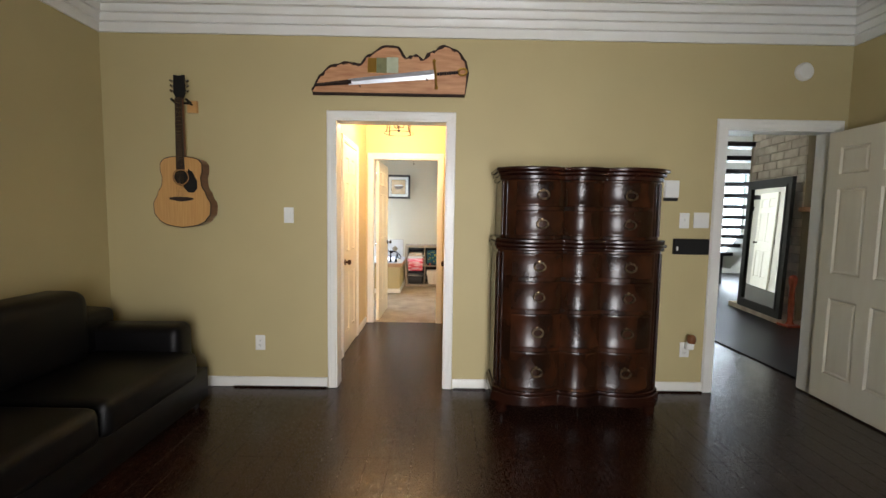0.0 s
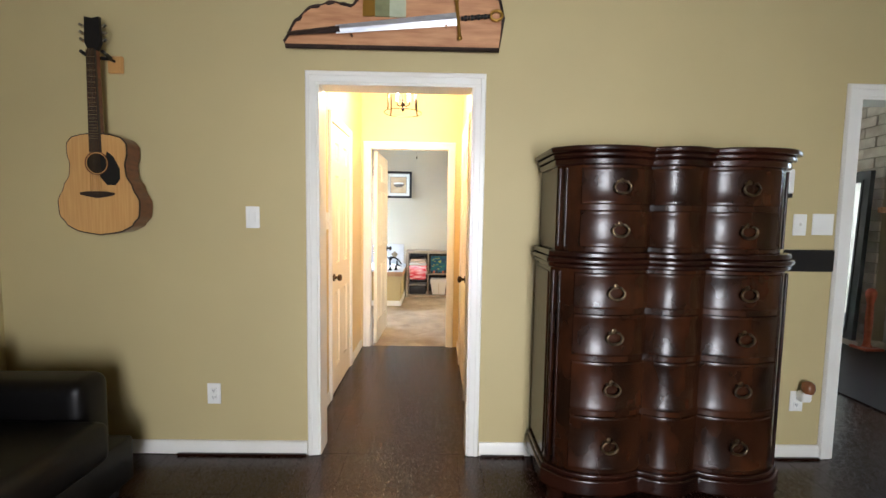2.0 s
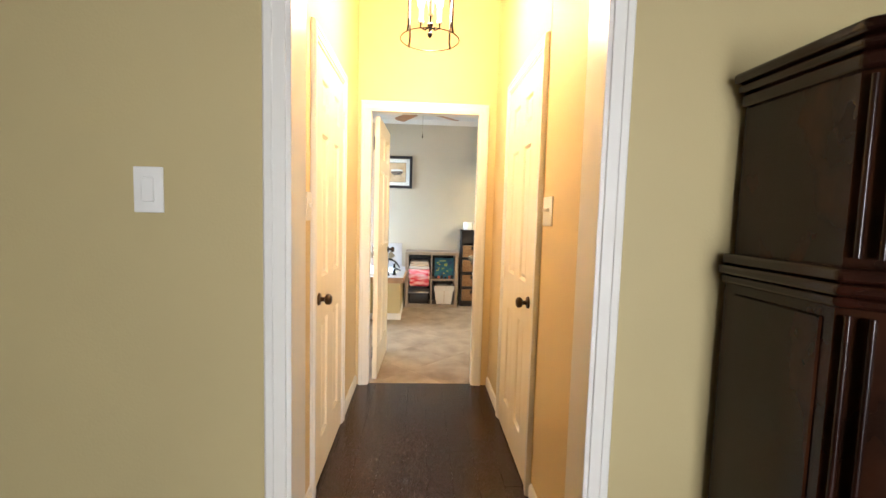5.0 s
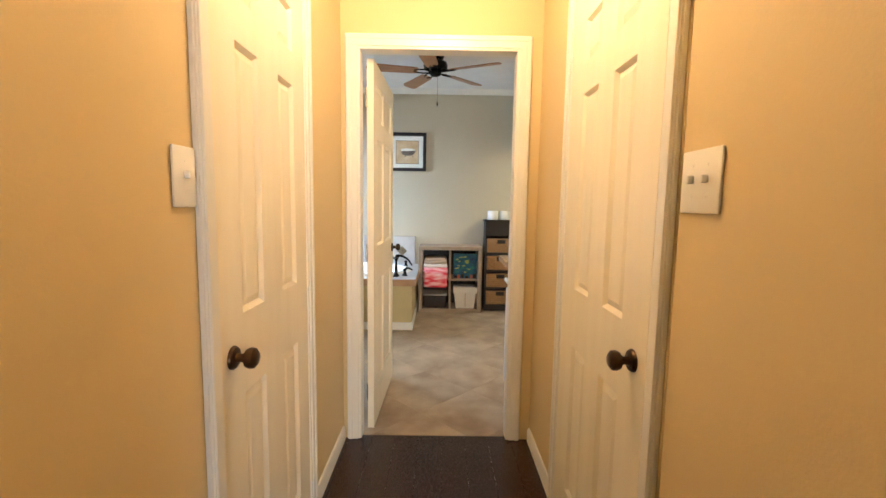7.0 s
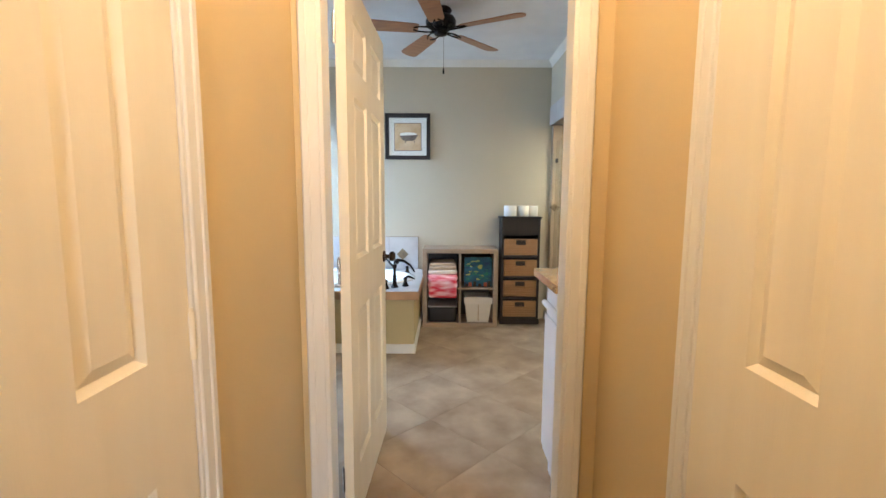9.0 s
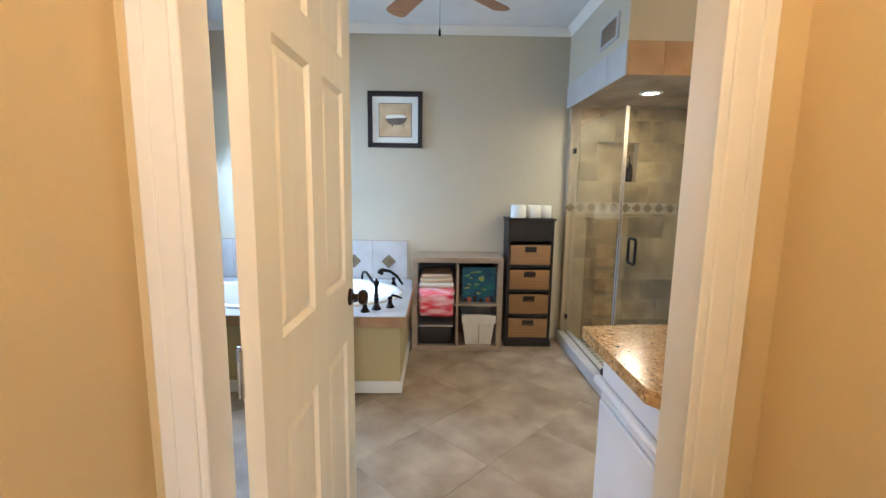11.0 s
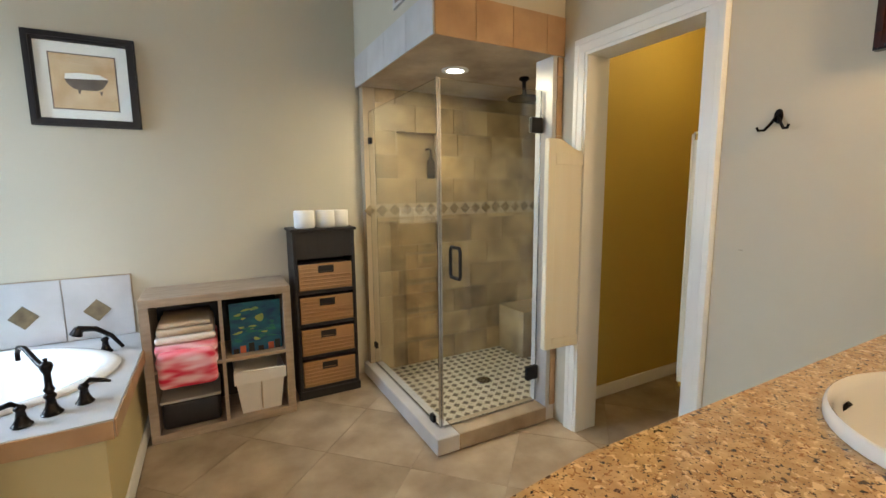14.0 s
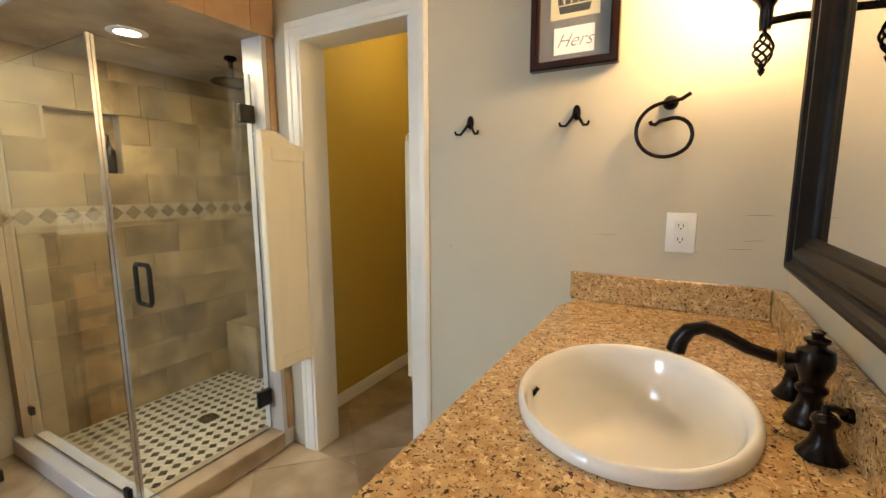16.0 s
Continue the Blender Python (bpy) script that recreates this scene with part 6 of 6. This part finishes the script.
# ---- living room seen through the doorway ----
pier = tagged(new("fireplace_pier", finish("fireplace_pier", bx(0.02, -0.64, 0.0, 0.55, 0.64, 3.398), GROUT)), "pale limestone brick fireplace pier", "brick pier")
pier.matrix_world = pose(5.30, 6.22, 0, 0, 0, -8)
bl, bh = 0.30, 0.115
mesh_b = finish("brick", bx(-0.001, 0.004, 0.004, 0.019, bl - 0.004, bh - 0.004, bevel=0.004), BRICK)
mesh_h = finish("brick", bx(-0.001, 0.004, 0.004, 0.019, bl / 2 - 0.012, bh - 0.004, bevel=0.004), BRICK)
random.seed(4)
for j in range(29):
    y = -0.64
    half_row = j % 2
    while y < 0.63:
        me = mesh_h if (half_row and y == -0.64) or y + bl > 0.641 else mesh_b
        if y + (bl / 2 if me is mesh_h else bl) > 0.66:
            break
        b = new("brick", me)
        b.parent = pier
        b.location = (random.uniform(-0.004, 0.004), y, 0.004 + bh * j)
        y += bl / 2 if me is mesh_h else bl
WHITEST = mat("white_painted_brick", srgb(236, 232, 224), 0.8, color2=srgb(218, 210, 200), scale=6, bump=0.5, bump_scale=40, per_object=0.06)
fp = tagged(new("fireplace_breast", finish("fireplace_breast", holed(bmesh.new(), "x", 5.34, 5.60, 4.1, 5.56, 0.0, 3.39, [(4.2, 5.36, 1.62, 2.6), (4.4, 5.2, 0.12, 0.85)]), WHITEST)), "white painted brick chimney breast with an opening above the mantel", "chimney breast")
mesh_w = finish("brick", bx(-0.012, 0.004, 0.004, 0.001, 0.196, 0.096, bevel=0.004), WHITEST)
for j in range(33):
    for i in range(7):
        y, z = 4.12 + 0.2 * i + (0.0 if j % 2 else 0.04), 0.004 + 0.1 * j
        if not (4.0 < y < 5.36 and 1.52 < z < 2.6) and not (4.2 < y < 5.2 and z < 0.85):
            b = new("brick", mesh_w)
            b.parent = fp
            b.location = (5.339, y, z)
mt = tagged(new("mantel_shelf", finish("mantel_shelf", bx(5.14, 4.15, 1.47, 5.326, 5.56, 1.53, bevel=0.006), SLABW)), "pale wooden mantel shelf on the white brick", "mantel")
hm = thing("floor_mirror", (5.10, 6.08, 0.06), "tall leaning floor mirror in a wide black frame", "mirror", -8)
hm.matrix_world = pose(5.08, 6.08, 0.07) @ pose(0, 0, 0, 0, 0, -8) @ pose(0, 0, 0, 0, 1.5, 0)
part("frame", holed(bmesh.new(), "x", 0.0, 0.045, -0.50, 0.50, 0, 1.85, [(-0.39, 0.39, 0.12, 1.73)]), BLACKW, hm, smooth=None)
part("inner_bead", holed(bmesh.new(), "x", -0.008, 0.0, -0.42, 0.42, 0.09, 1.76, [(-0.395, 0.395, 0.115, 1.735)]), BLACKW, hm, smooth=None)
part("glass", bx(0.018, -0.39, 0.12, 0.024, 0.39, 1.73), MIRROR, hm, "clear mirror glass", None)
structure("hearth", prism(bmesh.new(), [(5.02, 5.52), (5.30, 5.48), (5.48, 6.80), (5.20, 6.84)], 0.0, 0.07), BRICK, "low pale stone hearth", "hearth", None)
cs = thing("copper_stand", (5.10, 5.50, 0), "slender copper floor stand with a square foot", "floor stand")
part("foot", bx(-0.10, -0.10, 0.001, 0.10, 0.10, 0.03, bevel=0.006), COPPER, cs)
part("column", lathe(bmesh.new(), [(0, 0.03), (0.05, 0.031), (0.035, 0.06), (0.03, 0.10), (0.036, 0.3), (0.03, 0.5), (0.045, 0.56), (0.05, 0.62), (0.03, 0.66), (0.0, 0.67)], 20), COPPER, cs, smooth=50)
st = thing("open_staircase", (5.6, 8.9, 0), "open-riser staircase with dark wooden treads against a bright window", "staircase")
for i in range(11):
    part("tread", bx(-0.9, -0.18 - 0.2 * i, 0.62 + 0.185 * i, 0.9, 0.12 - 0.2 * i, 0.69 + 0.185 * i, bevel=0.004), BLACKW, st, "dark wooden tread")
bm = prism(bmesh.new(), [(-0.3, 0.35), (0.3, 0.35), (2.5, 2.38), (2.5, 2.72)], -0.05, 0.0, Matrix(((0, 0, 1, 0.955), (-1, 0, 0, 0.2), (0, 1, 0, 0), (0, 0, 0, 1))))
part("stringer", bm, TRIM, st, "white sloping stringer", None)
part("base_wall", bx(-0.9, 0.13, 0.0, 0.9, 0.25, 0.62), BLACKW, st, "dark panelled base", None)

# ---- tiles and planks ----
me_p = finish("plank", bx(0.0006, 0.0006, -0.011, 0.1244, 1.2494, 0.0, bevel=0.0008), WOODF)
random.seed(7)
for i in range(46):
    y = -1.70 + random.choice((0.32, 0.63, 0.94))
    part("plank", bx(-2.05 + 0.125 * i + 0.0006, -1.70, -0.011, -2.05 + 0.125 * (i + 1) - 0.0006, y - 0.0006, 0.0, bevel=0.0008), WOODF, FLOOR, smooth=None)
    while y + 1.25 < 3.36:
        p = new("plank", me_p)
        p.parent = FLOOR
        p.location = (-2.05 + 0.125 * i, y, 0.0)
        y += 1.25
    part("plank", bx(-2.05 + 0.125 * i + 0.0006, y + 0.0006, -0.011, -2.05 + 0.125 * (i + 1) - 0.0006, 3.36, 0.0, bevel=0.0008), WOODF, FLOOR, smooth=None)
random.seed(9)
for i in range(13, 24):
    cuts = [3.362, 3.362 + random.uniform(0.3, 1.2), 5.432]
    for a, b in zip(cuts, cuts[1:]):
        p = part("plank", bx(-2.05 + 0.125 * i + 0.0006, a, -0.0112, -2.05 + 0.125 * (i + 1) - 0.0006, b - 0.001, -0.0002, bevel=0.0008), WOODF, FLOOR, smooth=None)


def clipped(x0, x1, y0, y1, rects, z0, z1, material, parent, name="tile", bevel=0.0):
    """Tiles as convex outlines, each cut to the rectangle x0..x1, y0..y1."""
    for line in rects:
        pts = line
        for ax, lim, s in ((0, x0, 1), (0, x1, -1), (1, y0, 1), (1, y1, -1)):
            out = []
            for k, p in enumerate(pts):
                q = pts[(k + 1) % len(pts)]
                a, b = s * (p[ax] - lim), s * (q[ax] - lim)
                if a >= 0:
                    out.append(p)
                if a * b < 0:
                    f = a / (a - b)
                    out.append((p[0] + (q[0] - p[0]) * f, p[1] + (q[1] - p[1]) * f))
            pts = out
            if len(pts) < 3:
                break
        if len(pts) >= 3:
            part(name, prism(bmesh.new(), pts, z0, z1), material, parent, smooth=None)


S = 0.46
rects = []
for i in range(-12, 13):
    for j in range(-12, 13):
        u, v, h = i * S, j * S, S / 2 - 0.0012
        c = [((u + a) * 0.7071 - (v + b) * 0.7071 + 0.4, (u + a) * 0.7071 + (v + b) * 0.7071 + 7.0) for a, b in ((-h, -h), (h, -h), (h, h), (-h, h))]
        rects.append(c)
clipped(-1.93, 1.955, 5.437, 8.49, [c for c in rects if 5.0 < sum(p[1] for p in c) / 4 < 8.9 and -2.3 < sum(p[0] for p in c) / 4 < 2.3], -0.0028, 0.0, TILEF, BFLOOR)
clipped(1.965, 3.47, 5.48, 7.40, [c for c in rects if 5.0 < sum(p[1] for p in c) / 4 < 7.8 and 1.6 < sum(p[0] for p in c) / 4 < 3.8], -0.0028, 0.0, TILEF, BFLOOR)


def wall_tiles(axis, c0, c1, u0, u1, v0, v1, w, h, parent, material, skip=()):
    j, v = 0, v0
    while v < v1 - 0.02:
        u = u0 - (w / 2 if j % 2 else 0)
        while u < u1 - 0.01:
            a, b, z0, z1 = max(u, u0) + 0.0015, min(u + w, u1) - 0.0015, v + 0.0015, min(v + h, v1) - 0.0015
            if b - a > 0.01 and not any(a < s[1] and b > s[0] and z0 < s[3] and z1 > s[2] for s in skip):
                part("tile", bx(a, c0, z0, b, c1, z1) if axis == "y" else bx(c0, a, z0, c1, b, z1), material, parent, smooth=None)
            u += w
        v += h
        j += 1


N = (NICHE[0] - 0.001, NICHE[1] + 0.001, NICHE[2] - 0.001, NICHE[3] + 0.001)
BAND = (1.13, 1.22)
for v0, v1 in ((0.022, BAND[0]), (BAND[1], NICHE[2]), (NICHE[3], SZ - 0.001)):
    wall_tiles("y", 8.417, 8.4249, SX + 0.10, SE - 0.001, v0, v1, 0.30, 0.18, SB, TILEW)
wall_tiles("y", 8.417, 8.4249, SX + 0.10, NICHE[0], NICHE[2], NICHE[3], 0.30, 0.1625, SB, TILEW)
wall_tiles("y", 8.417, 8.4249, NICHE[1], SE - 0.001, NICHE[2], NICHE[3], 0.30, 0.1625, SB, TILEW)
for v0, v1 in ((0.022, BAND[0]), (BAND[1], SZ - 0.001)):
    wall_tiles("x", SE - 0.008, SE - 0.0001, 7.488, 8.415, v0, v1, 0.30, 0.18, SR, TILEW)
r = 0.04
for i in range(16):
    x = SX + 0.045 + 0.0945 * i
    part("tile_inset", prism(bmesh.new(), [(r, 0), (0, r), (-r, 0), (0, -r)], 0, 0.009, Matrix.Translation((x, 8.4249, 1.177)) @ Matrix.Rotation(radians(90), 4, "X")), INSET, SB, "olive diamond inset", None)
for i in range(11):
    y = 7.51 + 0.088 * i
    part("tile_inset", prism(bmesh.new(), [(r, 0), (0, r), (-r, 0), (0, -r)], 0, 0.009, Matrix.Translation((SE, y, 1.177)) @ Matrix.Rotation(radians(-90), 4, "Y") @ Matrix.Rotation(0, 4, "Z")), INSET, SR, "olive diamond inset", None)
SO = structure("trim_soffit_tile", bx(SX - 0.001, SY - 0.001, SZ, SX, SY, SZ + 0.01), GROUT, "stone tile band round the soffit", "tiles", None)
# one band in two tones: pale grey on the left face, brown in front
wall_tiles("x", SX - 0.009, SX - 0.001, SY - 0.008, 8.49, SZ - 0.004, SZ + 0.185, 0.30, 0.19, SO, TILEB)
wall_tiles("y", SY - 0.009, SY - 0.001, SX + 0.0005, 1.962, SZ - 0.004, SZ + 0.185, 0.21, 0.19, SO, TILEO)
wall_tiles("y", SY - 0.001, SY + 0.0075, 1.925, 1.963, 0.09, SZ - 0.005, 0.2, 0.30, SO, TILEO)
